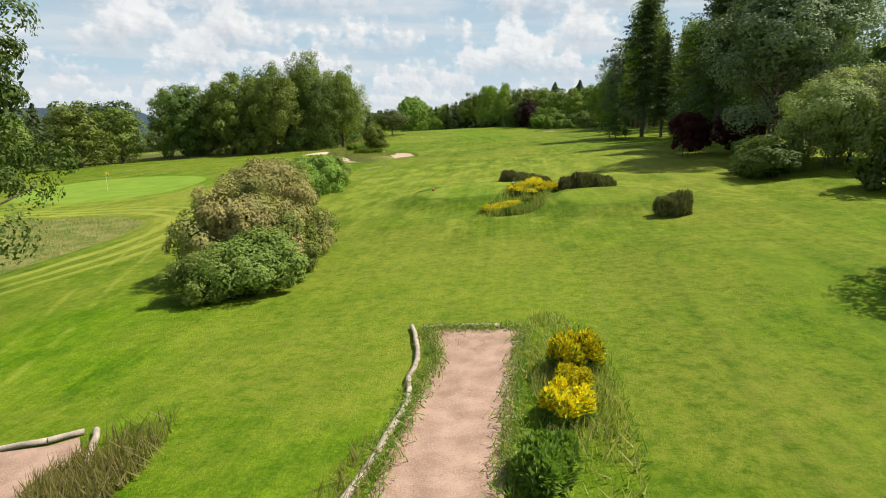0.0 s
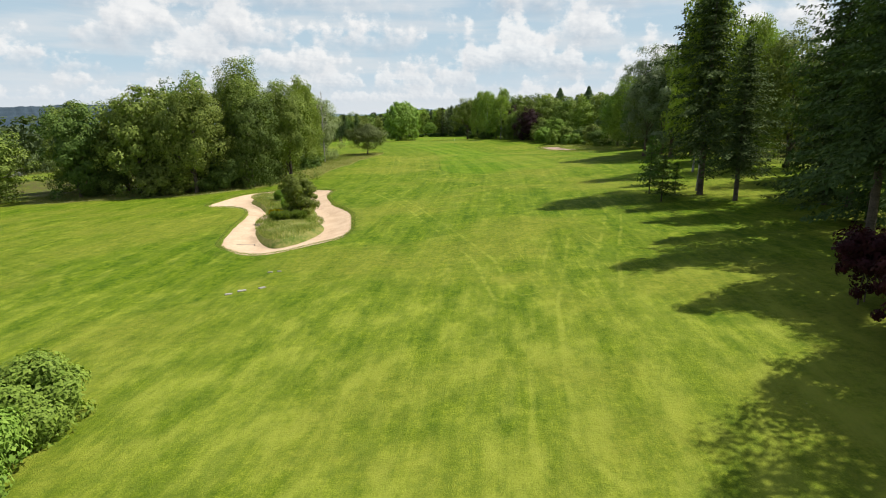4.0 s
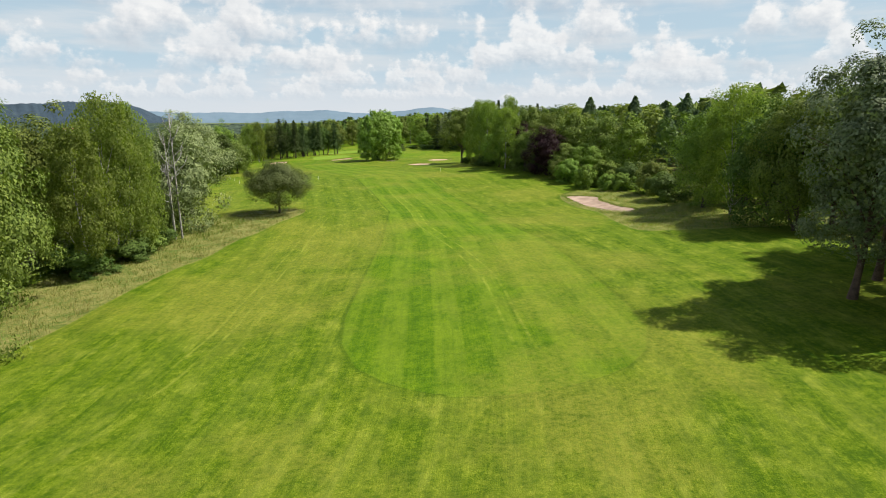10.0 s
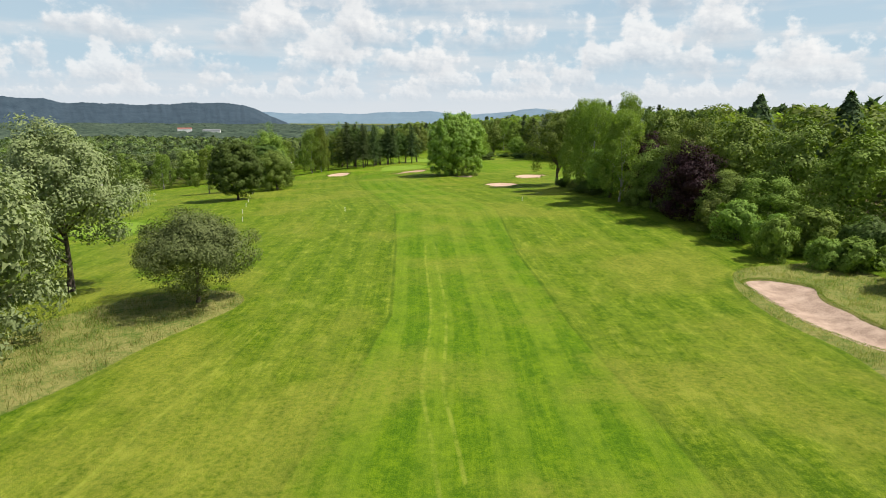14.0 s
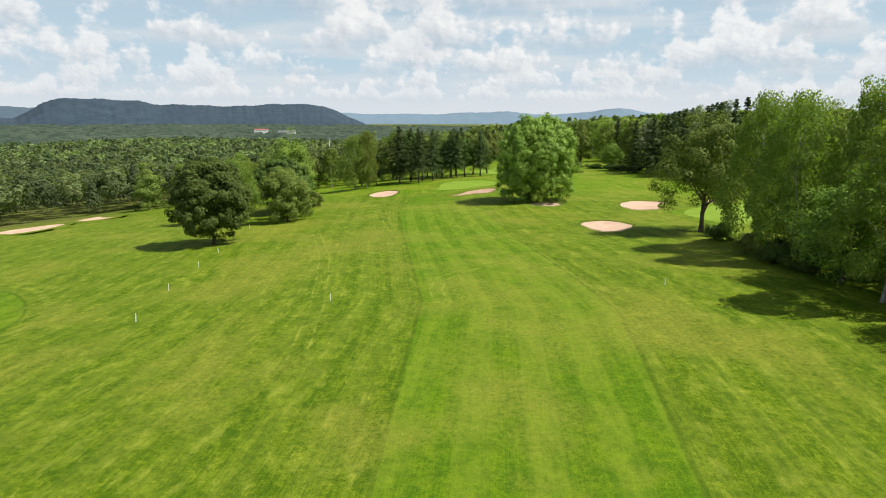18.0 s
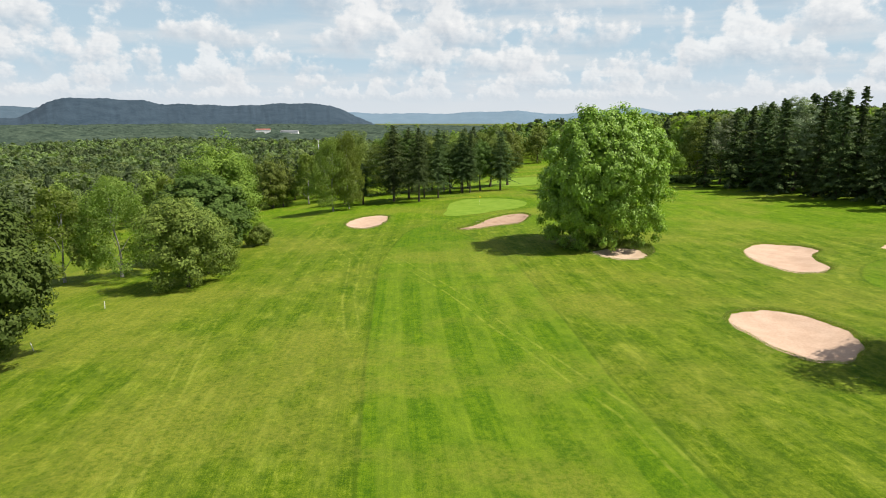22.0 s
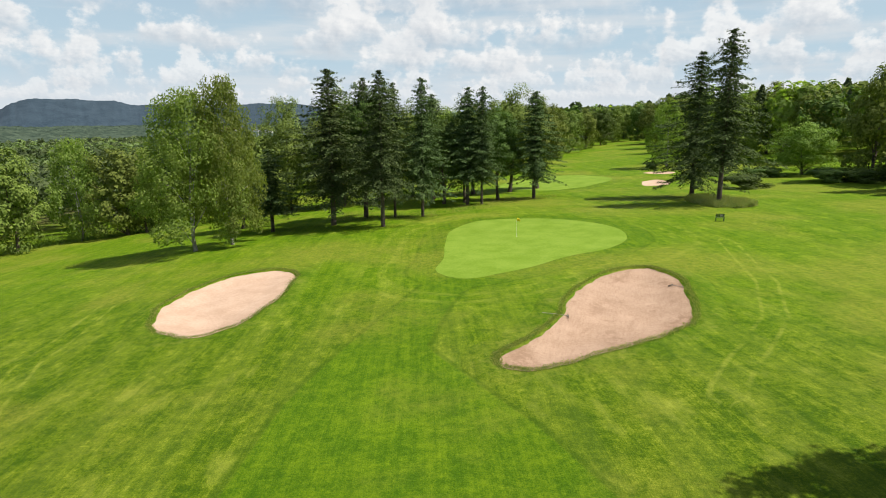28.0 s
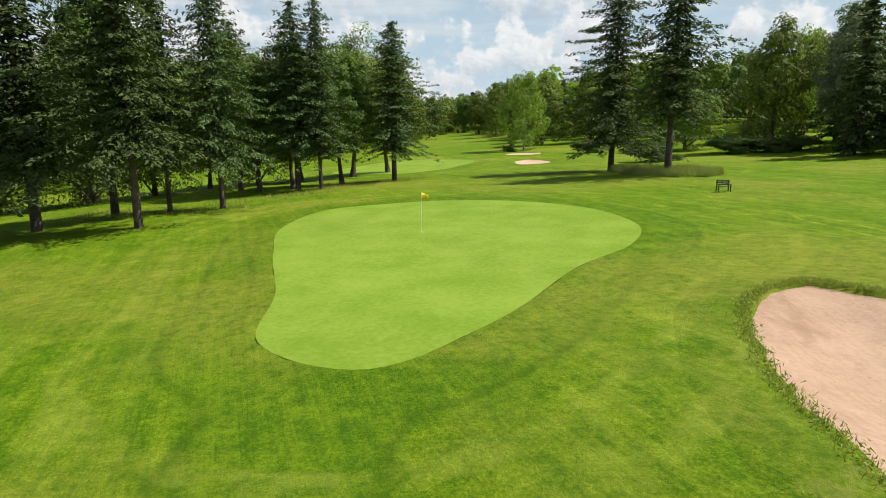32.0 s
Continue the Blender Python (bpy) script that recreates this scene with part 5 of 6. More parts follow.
# a mat of yellow bloom in two drifts along the bed between the tees
for i in range(11):
    q = i / 10
    for j in (-1, 0, 1):
        x, y = 5.6 + 3.8 * q + 0.55 * j + 0.2 * math.sin(i * 2.3), 41.6 + 5.2 * q - 0.42 * j + 0.2 * math.sin(i * 1.7 + j)
        if abs(j) * 1.0 < 1.25 - 0.5 * abs(math.sin(i * 1.9 + j)):
            plant("gorse", x, y, 0.52 + 0.12 * math.sin(i * 3.1 + j), 1.15 + 0.2 * math.sin(i * 5.3))
for x, y in ((3.7, 38.6), (4.3, 38.9), (4.9, 39.2), (4.1, 38.1), (4.8, 38.5), (5.2, 39.6), (3.5, 38.0)):
    plant("gorse", x, y, 0.5, 1.15)
for x, y, H, W in ((5.9, 48.6, 0.95, 1.7), (6.8, 48.4, 1.05, 1.9), (7.7, 48.1, 1.05, 1.9), (8.5, 48.2, 0.9, 1.7), (9.6, 43.4, 1.1, 1.8), (10.5, 43.3, 1.2, 2.0), (11.4, 43.4, 1.15, 1.9), (12.3, 43.5, 1.0, 1.7), (12.6, 32.1, 1.1, 1.5), (13.3, 32.2, 1.25, 1.7), (13.0, 31.6, 0.95, 1.4)):
    plant("heath", x, y, H, W)
for x, y, H, W in ((1.9, 8.9, 0.75, 1.4), (5.6, 37.6, 0.5, 1.1), (6.3, 40.0, 0.5, 1.1), (4.6, 36.9, 0.5, 1.1)):
    plant("sedge", x, y, H, W)


def blades(name, poly, count, height, mat, seed, label, away=(), lift=0.0):
    """Tall grass: thin upright blades scattered inside an outline."""
    rng = np.random.default_rng(seed)
    lo, hi = poly.min(0), poly.max(0)
    p = rng.uniform(lo, hi, (count * 3, 2))
    clump = np.sin(p[:, 0] * 1.1 + 2) * np.sin(p[:, 1] * 0.9) + rng.uniform(-0.9, 1.0, len(p))
    ok = (inside(poly, p[:, 0], p[:, 1]) < 0) & (clump > -0.1)
    for hole in away:
        ok &= inside(hole, p[:, 0], p[:, 1]) > 0.2
    p = p[ok][:count]
    n = len(p)
    hgt = height * rng.uniform(0.45, 1.25, n)
    c = np.column_stack([p, land(p[:, 0], p[:, 1]) + lift + hgt * 0.42])
    lean = rng.normal(size=(n, 3)) * 0.38 + np.array([0, 0, 1.0])
    a = unit(lean) * (hgt * 0.5)[:, None]
    b = unit(np.cross(lean, rng.normal(size=(n, 3)))) * (0.018 * height + 0.006) * rng.uniform(0.6, 1.6, (n, 1))
    V = np.stack([c - a - b, c - a + b, c + a], 1)
    return tagged(new(name, quads(name, V, mat)), label, "grass", kind="stuff")


BED = loop([(2.6, 37.2), (4.0, 40.2), (6.4, 44.4), (8.9, 47.6), (9.9, 46.4), (7.6, 41.2), (6.8, 37.6), (4.6, 36.2)])
blades("tall_grass", WILD[0], 12000, 0.34, M_HAY, 1, "dry pale tall meadow grass")
blades("tall_grass", WILD[0], 5000, 0.30, M_SEDGE, 21, "green grass in the dry meadow")
blades("tall_grass", WILD[1], 26000, 0.6, M_HAY, 2, "dry tall rough grass beside the fairway")
blades("tall_grass", WILD[1], 20000, 0.6, M_SEDGE, 3, "green tall rough grass beside the fairway")
blades("tall_grass", WILD[2], 14000, 0.5, M_HAY, 4, "dry tall grass round the sandy hollow", away=[BUNKERS["waste_bunker"]])
blades("tall_grass", WILD[2], 9000, 0.5, M_SEDGE, 24, "green tall grass round the sandy hollow", away=[BUNKERS["waste_bunker"]])
blades("tall_grass", WILD[3], 4500, 0.8, M_PALE, 35, "pale green tall grass round the bunker by the lime tree", away=[BUNKERS["bunker_under_tree"]])
blades("tall_grass", WILD[3], 7500, 0.9, M_SEDGE, 5, "tall green grass under the lime tree", away=[BUNKERS["bunker_under_tree"]])
TWIN = loop([(-27.5, 499), (-27, 492), (-25, 487.5), (-21.5, 486), (-18.6, 489), (-18.4, 494), (-21, 499.5), (-24.5, 505)])
blades("tall_grass", TWIN, 4500, 0.9, M_HAY, 6, "pale tall grass round the two spruces")
blades("tall_grass", TWIN, 14000, 0.9, M_PALE, 26, "pale green tall grass round the two spruces")
blades("tall_grass", TWIN, 3000, 0.7, M_SEDGE, 16, "green tall grass round the two spruces")
blades("tall_grass", loop([(2.4, 8), (2.1, 12), (2.6, 16.5), (3.4, 17.2), (4.0, 13.5), (3.2, 8)]), 2200, 0.40, M_HAY, 7, "dry tall grass beside the red path")
blades("tall_grass", loop([(2.0, 8), (2.0, 12), (2.5, 16.5), (3.8, 17), (4.2, 13.5), (3.3, 8)]), 1700, 0.32, M_SEDGE, 17, "green tall grass beside the red path")
blades("tall_grass", loop([(-2.6, 7), (-1.8, 9.5), (-1.3, 11), (-1.0, 9.5), (-1.7, 7)]), 260, 0.5, M_HAY, 8, "dry tall grass beside the log")
blades("tall_grass", loop([(-7.4, 10), (-6.4, 12), (-5.6, 12.2), (-5.6, 9.6), (-6.6, 8.6)]), 1700, 0.55, M_HAY, 9, "dry tall grass at the path's edge")
blades("tall_grass", BED, 5200, 0.55, M_SEDGE, 10, "green tall grass among the broom")
blades("tall_grass", BED, 3600, 0.62, M_HAY, 30, "dry tall grass among the broom")
blades("tall_grass", loop([(-86, 487), (-70, 486), (-56, 512), (-50, 510), (-54, 500), (-66, 476), (-82, 478)]), 7000, 0.45, M_HAY, 11, "pale rough grass under the spruces")
blades("weeds", loop([(-40, 240), (-26, 236), (-20, 228), (-24, 212), (-34, 200), (-40, 214)]), 4000, 0.9, M_SEDGE, 12, "green weeds under the trees")
blades("valley_reeds", loop([(-148, 470), (-130, 484), (-120, 492), (-134, 500), (-152, 486)]), 3000, 1.4, M_SEDGE, 13, "tall green reeds at the wood's edge")

def edge_tufts(poly, count, height, seed):
    """Ragged grass hanging over a bunker's edge."""
    rng = np.random.default_rng(seed)
    k = rng.integers(0, len(poly), count)
    q = rng.uniform(0, 1, (count, 1))
    p = poly[k] * (1 - q) + np.roll(poly, -1, 0)[k] * q + rng.normal(size=(count, 2)) * np.array([0.16, 0.16])
    hgt = height * rng.uniform(0.4, 1.3, count)
    c = np.column_stack([p, land(p[:, 0], p[:, 1]) + 0.10 + hgt * 0.25])
    lean = rng.normal(size=(count, 3)) * 0.7 + np.array([0, 0, 0.8])
    a = unit(lean) * (hgt * 0.5)[:, None]
    b = unit(np.cross(lean, rng.normal(size=(count, 3)))) * 0.016
    V = np.stack([c - a - b, c - a + b, c + a], 1)
    half = count // 3
    tagged(new("edge_grass", quads("edge_grass", V[:half], M_HAY)), "dry grass tufts along the bunker edge", "grass", kind="stuff")
    tagged(new("edge_grass", quads("edge_grass", V[half:], M_SEDGE)), "green grass tufts along the bunker edge", "grass", kind="stuff")


for i, (key, count) in enumerate((("fairway_bunker", 7000), ("greenside_bunker_west", 3600), ("greenside_bunker_east", 6000), ("bunker_by_oak", 2600), ("bunker_by_far_green", 2600), ("waste_bunker", 4000), ("bunker_under_tree", 2000))):
    edge_tufts(BUNKERS[key], count * 2, 0.15, 40 + i)

# island in the fairway bunker
v, f = filled(ISLAND, 0.9)
d = -inside(ISLAND, v[:, 0], v[:, 1])
island = tagged(new("bunker_island", sheet("bunker_island", np.column_stack([v, land(v[:, 0], v[:, 1]) - 0.5 + 0.75 * step(0.0, 0.9, d) + 0.25 * step(1, 3, d)]).tolist(), f, M_TURF)), "grassy island inside the sand bunker", "grass island", kind="structure")
zones(island.data, v[:, 0], v[:, 1])
island.data.attributes["wild"].data.foreach_set("value", np.ones(len(island.data.vertices), np.float32))
blades("tall_grass", ISLAND, 15000, 0.45, M_HAY, 14, "brownish tall grass on the bunker island", lift=0.35)
blades("tall_grass", ISLAND, 22000, 0.45, M_SEDGE, 15, "green tall grass on the bunker island", lift=0.35)
kind("island_tree", broadleaf("small_tree", 131, 5.4, 2.4, 0.08, 40, 5200, 0.16, M_BIRCH, stems=2), (5.4, 4.8), "small green tree on the bunker island", "tree", "single trees")
plant("island_tree", -11.3, 114.4, 5.4, 5.0, sink=-0.3)
for x, y, H, W in ((-13.6, 113.2, 1.2, 1.8), (-14.4, 114.4, 1.1, 1.6), (-12.6, 112.6, 1.0, 1.4)):
    plant("gorse", x, y, H, W, sink=-0.4)
for x, y, H, W in ((-12.6, 110.6, 1.2, 2.6), (-10.6, 110.8, 1.1, 2.4), (-13.9, 121.8, 1.7, 3.4), (-13.6, 119.6, 1.3, 2.6), (-17.6, 131.6, 1.5, 3.0)):
    plant("sedge", x, y, H, W, sink=-0.4)


# ---- built and loose things ----
def box(bm, x, y, z, sx_, sy_, sz_, m=None, bevel=0.0):
    made = bmesh.ops.create_cube(bm, size=1.0)["verts"]
    bmesh.ops.transform(bm, matrix=(m or Matrix()) @ Matrix.Translation((x, y, z)) @ Matrix.Diagonal((sx_, sy_, sz_, 1)), verts=made)
    if bevel:
        edges = list({e for v_ in made for e in v_.link_edges})
        bmesh.ops.bevel(bm, geom=edges, offset=bevel, segments=2, affect="EDGES")


def boxed(name, args, mat, parent, label="", bevel=0.0):
    bm = bmesh.new()
    for a in args:
        box(bm, *a, bevel=bevel)
    me = bpy.data.meshes.new(name)
    bm.to_mesh(me)
    bm.free()
    me.materials.append(mat)
    return part(name, me, parent, label)


M_WHITE = surface("white_paint", (0.66, 0.66, 0.64), (0.82, 0.82, 0.80), 0.5, 4.0, 60.0, 0.003, 0.2)
M_YELLOW = surface("yellow_cloth", (0.62, 0.47, 0.02), (0.78, 0.60, 0.03), 0.7, 6.0, 80.0, 0.003, 0.2)
M_STEEL = surface("grey_steel", (0.20, 0.20, 0.20), (0.34, 0.34, 0.34), 0.4, 3.0, 50.0, 0.002, 0.2, 0.8)
M_DARKGREEN = surface("dark_green_paint", (0.012, 0.045, 0.025), (0.028, 0.075, 0.045), 0.5, 4.0, 60.0, 0.003, 0.3)
M_STONE = surface("pale_stone", (0.22, 0.21, 0.18), (0.40, 0.38, 0.34), 0.95, 3.0, 30.0, 0.01, 0.4, shine=0.05)
M_ROOF = surface("red_tile_roof", (0.26, 0.085, 0.06), (0.38, 0.14, 0.10), 0.8, 0.8, 6.0, 0.03, 0.4)
M_GREYROOF = surface("grey_roof", (0.16, 0.16, 0.17), (0.26, 0.26, 0.27), 0.7, 0.8, 6.0, 0.03, 0.4)
M_PLASTER = surface("white_render", (0.64, 0.63, 0.60), (0.80, 0.79, 0.76), 0.85, 0.5, 12.0, 0.01, 0.3)
M_GLASS = surface("window_glass", (0.03, 0.04, 0.05), (0.06, 0.07, 0.08), 0.08, 0.5, 5.0, 0.001, 0.05)
M_RED = surface("red_paint", (0.42, 0.03, 0.03), (0.56, 0.05, 0.05), 0.45, 4.0, 60.0, 0.003, 0.2)
M_DARK = surface("dark_rubber", (0.012, 0.012, 0.012), (0.035, 0.035, 0.035), 0.7, 5.0, 60.0, 0.003, 0.3)


def at(ob, x, y, turn=0.0, up=0.0):
    ob.matrix_basis = Matrix.Translation((x, y, gz(x, y) + up)) @ Matrix.Rotation(radians(turn), 4, "Z")
    return ob


def strip(name, poly, mat, words, up=0.04):
    v_, f_ = filled(poly, 0.6)
    return tagged(new(name, sheet(name, np.column_stack([v_, land(v_[:, 0], v_[:, 1]) + up]).tolist(), f_, mat)), words, "path", kind="structure")


def straight(points, n=1):
    p = np.array(points, float)
    return np.concatenate([np.linspace(p[i], p[(i + 1) % len(p)], 6, endpoint=False) for i in range(len(p))])


strip("red_path", straight([(-0.25, 16.9), (2.55, 16.2), (1.95, 13.5), (1.5, 10.8), (1.1, 8.7), (0.4, 4.0), (-2.6, 4.4), (-1.05, 9.0), (-0.5, 12.2), (0.0, 14.6)]), M_PATH, "pinkish red grit path with ragged edges")
edge_tufts(straight([(-0.25, 16.9), (2.55, 16.2), (1.95, 13.5), (1.5, 10.8), (1.1, 8.7), (0.4, 4.0), (-2.6, 4.4), (-1.05, 9.0), (-0.5, 12.2), (0.0, 14.6)]), 5200, 0.22, 60)
blades("dry_litter", loop([(-0.2, 16.8), (2.4, 16.2), (2.1, 14.2), (1.2, 14.9), (0.2, 14.9)]), 900, 0.09, M_HAY, 61, "dry grass litter on the red path")
strip("red_path_west", straight([(-9.3, 11.5), (-8.1, 11.55), (-7.6, 11.8), (-6.8, 10.5), (-7.0, 8.0), (-10.5, 7.5)]), M_PATH, "pinkish red grit patch beside dry grass")


def log(points, r):
    top = new("timber_edging")
    pts = [(x, y, gz(x, y) + 0.06 + (0.03 * (i % 2))) for i, (x, y) in enumerate(points)]
    o = Vector(pts[0])
    for i in range(len(pts) - 1):
        a, b = Vector(pts[i]) - o, Vector(pts[i + 1]) - o
        m = (a + b) / 2 + Vector((0.03, 0.02, 0.01))
        part("timber", tubes("timber", [tube([tuple(a), tuple(m), tuple(b * 0.985 + a * 0.015)], [r, r * 0.92, r * 1.02], 8)], M_WEATHERED), top)
    top.matrix_basis = Matrix.Translation(o)
    return tagged(top, "weathered pale split timber edging along a path", "timber edging", "path edgings")


log([(-0.72, 17.3), (-0.55, 15.9), (-0.48, 14.6), (-0.66, 13.4), (-0.62, 12.2), (-0.95, 10.7), (-1.3, 9.3), (-1.75, 7.9)], 0.075)
log([(-0.35, 17.05), (0.8, 16.8), (2.0, 16.5)], 0.07)
log([(-7.35, 12.0), (-7.0, 11.2), (-6.75, 10.5)], 0.075)
log([(-9.3, 11.6), (-8.2, 11.7), (-7.6, 12.0)], 0.07)


def stake(x, y, lean):
    top = new("marker_stake")
    bm = bmesh.new()
    bmesh.ops.create_cone(bm, cap_ends=True, segments=10, radius1=0.045, radius2=0.045, depth=0.95, matrix=Matrix.Translation((0, 0, 0.42)))
    bmesh.ops.create_cone(bm, cap_ends=True, segments=10, radius1=0.045, radius2=0.012, depth=0.06, matrix=Matrix.Translation((0, 0, 0.925)))
    me = bpy.data.meshes.new("post")
    bm.to_mesh(me)
    bm.free()
    me.materials.append(M_WHITE)
    part("post", me, top)
    at(top, x, y, lean * 40)
    top.matrix_basis = top.matrix_basis @ Matrix.Rotation(radians(lean), 4, "X")
    return tagged(top, "white boundary stake standing in mown grass", "stake", "white stakes")


for i, (x, y) in enumerate(((-40.2, 293.1), (-46.9, 305.6), (-53.2, 319.2), (-58.8, 331.2), (-22.1, 303.2), (14.5, 316.5), (-65.8, 345.4), (-72.7, 360.4))):
    stake(x, y, (4, -3, 2, 6, 0, -2, 16, 3)[i])


def sand_level(x, y):
    """How far the sand lies below the turf at a place."""
    d = max(float(-inside(poly, [x], [y])[0]) for poly in BUNKERS.values())
    return -0.09 - 0.42 * float(step(0, 3.0, d)) if d > 0 else 0.02


def rake(x, y, turn):
    top = new("bunker_rake")
    part("handle", tubes("handle", [tube([(0, 0, 0.06), (0.9, 0, 0.16), (1.75, 0, 0.22)], [0.024, 0.022, 0.022], 6)], M_STONE), top, "pale thin handle")
    head = boxed("head", [(-0.02, 0, 0.05, 0.05, 0.6, 0.05)], M_DARK, top, bevel=0.008)
    for i in range(9):
        boxed("tine", [(-0.02, -0.27 + i * 0.0675, 0.01, 0.014, 0.014, 0.08)], M_DARK, head)
    at(top, x, y, turn, sand_level(x, y) + 0.04)
    return tagged(top, "dark rake lying on the sand of a bunker", "rake", "bunker rakes")


rake(-40.9, 431.2, 190)
rake(-33.6, 441.4, -38)
rake(-12.6, 99.5, 200)
rake(-19.0, 148.5, 60)


def flag(x, y, height, mat, words):
    top = new("flagstick")
    part("pole", tubes("pole", [tube([(0, 0, -0.05), (0, 0, height)], [0.010, 0.008], 8)], M_WHITE), top)
    verts, faces = [], []
    n = 9
    for i in range(n):
        q = i / (n - 1)
        for s in (0.0, 1.0):
            verts.append((0.012 + 0.40 * q, 0.06 * math.sin(q * 5), height - 0.02 - s * 0.38 - 0.14 * q + 0.08 * q * s))
    for i in range(n - 1):
        faces.append((2 * i, 2 * i + 1, 2 * i + 3, 2 * i + 2))
    me = sheet("flag", verts, faces, mat)
    ob = part("flag", me, top, "limp yellow cloth")
    so = ob.modifiers.new("thick", "SOLIDIFY")
    so.thickness = 0.006
    part("cup", tubes("cup", [tube([(0, 0, 0.055), (0, 0, 0.066)], [0.054, 0.054], 14)], M_WHITE), top)
    at(top, x, y)
    return tagged(top, words, "golf flag", "golf flags")


flag(-49.6, 461.0, 2.4, M_YELLOW, "yellow flag on a thin pole on the green")
flag(-40.5, 75.0, 2.4, M_YELLOW, "pale yellow flag on a thin pole on the green")
flag(33, 392, 2.3, M_YELLOW, "yellow flag on a thin pole on the green")


def bench(x, y, turn):
    top = new("garden_bench")
    for s in (-1, 1):
        boxed("side_frame", [(s * 0.47, 0.22, 0.30, 0.07, 0.07, 0.60), (s * 0.47, -0.24, 0.47, 0.07, 0.07, 0.94), (s * 0.47, 0, 0.60, 0.07, 0.56, 0.06)], M_DARKGREEN, top)
    for i in range(4):
        boxed("seat_slat", [(0, 0.18 - i * 0.115, 0.44, 1.0, 0.095, 0.03)], M_DARKGREEN, top, bevel=0.006)
    for i in range(3):
        boxed("back_slat", [(0, -0.25, 0.58 + i * 0.14, 1.0, 0.03, 0.10)], M_DARKGREEN, top, bevel=0.006)
    boxed("panel", [(-0.2, -0.225, 0.72, 0.36, 0.012, 0.26)], M_STONE, top, "pale plate on the backrest")
    return at(tagged(top, "dark green slatted bench on mown grass", "bench"), x, y, turn)


bench(-25.6, 474.2, 176)


def tee_marker(x, y):
    top = new("tee_marker")
    bm = bmesh.new()
    bmesh.ops.create_uvsphere(bm, u_segments=14, v_segments=9, radius=0.11, matrix=Matrix.Translation((0, 0, 0.10)))
    me = bpy.data.meshes.new("ball")
    bm.to_mesh(me)
    bm.free()
    me.materials.append(M_RED)
    part("ball", me, top)
    boxed("plate", [(0.0, -0.07, 0.16, 0.14, 0.10, 0.10)], M_WHITE, top, bevel=0.02)
    boxed("spike", [(0, 0, -0.02, 0.02, 0.02, 0.12)], M_STEEL, top)
    return at(tagged(top, "red and white tee marker on the tee", "tee marker", "tee markers"), x, y)


tee_marker(-0.1, 46.6)
tee_marker(5.9, 45.4)


def slab(x, y, turn, w):
    top = new("stone_slab")
    boxed("slab", [(0, 0, 0.015, w, w * 0.55, 0.09)], M_STONE, top, bevel=0.02)
    return at(tagged(top, "flat pale stone slab sunk in the grass", "stone slab", "stone slabs"), x, y, turn)


for x, y, a, w in ((-8.7, 80.1, 20, 0.5), (-7.9, 80.6, 15, 0.6), (-6.5, 80.8, 40, 0.5), (-7.2, 85.5, 10, 0.4), (-6.5, 85.6, 0, 0.35)):
    slab(x, y, a, w)


def house(x, y, turn, w, dep, hgt, roof_mat, words, storeys=1, ridge=2.6, up=0.0):
    top = new("house")
    wall = boxed("wall", [(0, 0, hgt / 2, w, dep, hgt)], M_PLASTER, top, "white rendered wall")
    o = 0.5
    verts = [(-w / 2 - o, -dep / 2 - o, hgt), (w / 2 + o, -dep / 2 - o, hgt), (w / 2 + o, dep / 2 + o, hgt), (-w / 2 - o, dep / 2 + o, hgt), (-w / 2 - o, 0, hgt + ridge), (w / 2 + o, 0, hgt + ridge),
             (-w / 2 - o, -dep / 2 - o, hgt - 0.2), (w / 2 + o, -dep / 2 - o, hgt - 0.2), (w / 2 + o, dep / 2 + o, hgt - 0.2), (-w / 2 - o, dep / 2 + o, hgt - 0.2)]
    part("roof", sheet("roof", verts, [(0, 1, 5, 4), (2, 3, 4, 5), (0, 4, 3), (1, 2, 5), (6, 7, 1, 0), (8, 9, 3, 2), (7, 8, 2, 1), (9, 6, 0, 3), (9, 8, 7, 6)], roof_mat, False), top)
    n = max(2, int(w / 4))
    for s in range(storeys):
        for i in range(n):
            win = boxed("window", [(-w / 2 + w * (i + 0.5) / n, -dep / 2 - 0.03, 1.6 + s * 2.9, 1.2, 0.10, 1.3)], M_GLASS, top)
            boxed("frame", [(-w / 2 + w * (i + 0.5) / n, -dep / 2 - 0.05, 0.9 + s * 2.9, 1.4, 0.14, 0.10)], M_WHITE, win)
    at(top, x, y, turn, up)
    return tagged(top, words, "house", "far houses")


house(-859, 1546, 30, 32, 20, 24, M_ROOF, "large white building with red roof above the forest", 5, 2)
house(-800, 1566, 25, 40, 22, 20, M_GREYROOF, "long pale grey-roofed hall among trees", 2, 2)
house(-300, 560, 35, 15, 10, 12, M_GREYROOF, "white house with grey roof among trees", 1)
house(-330, 520, 20, 14, 9, 12, M_GREYROOF, "white house with grey roof among trees", 1)


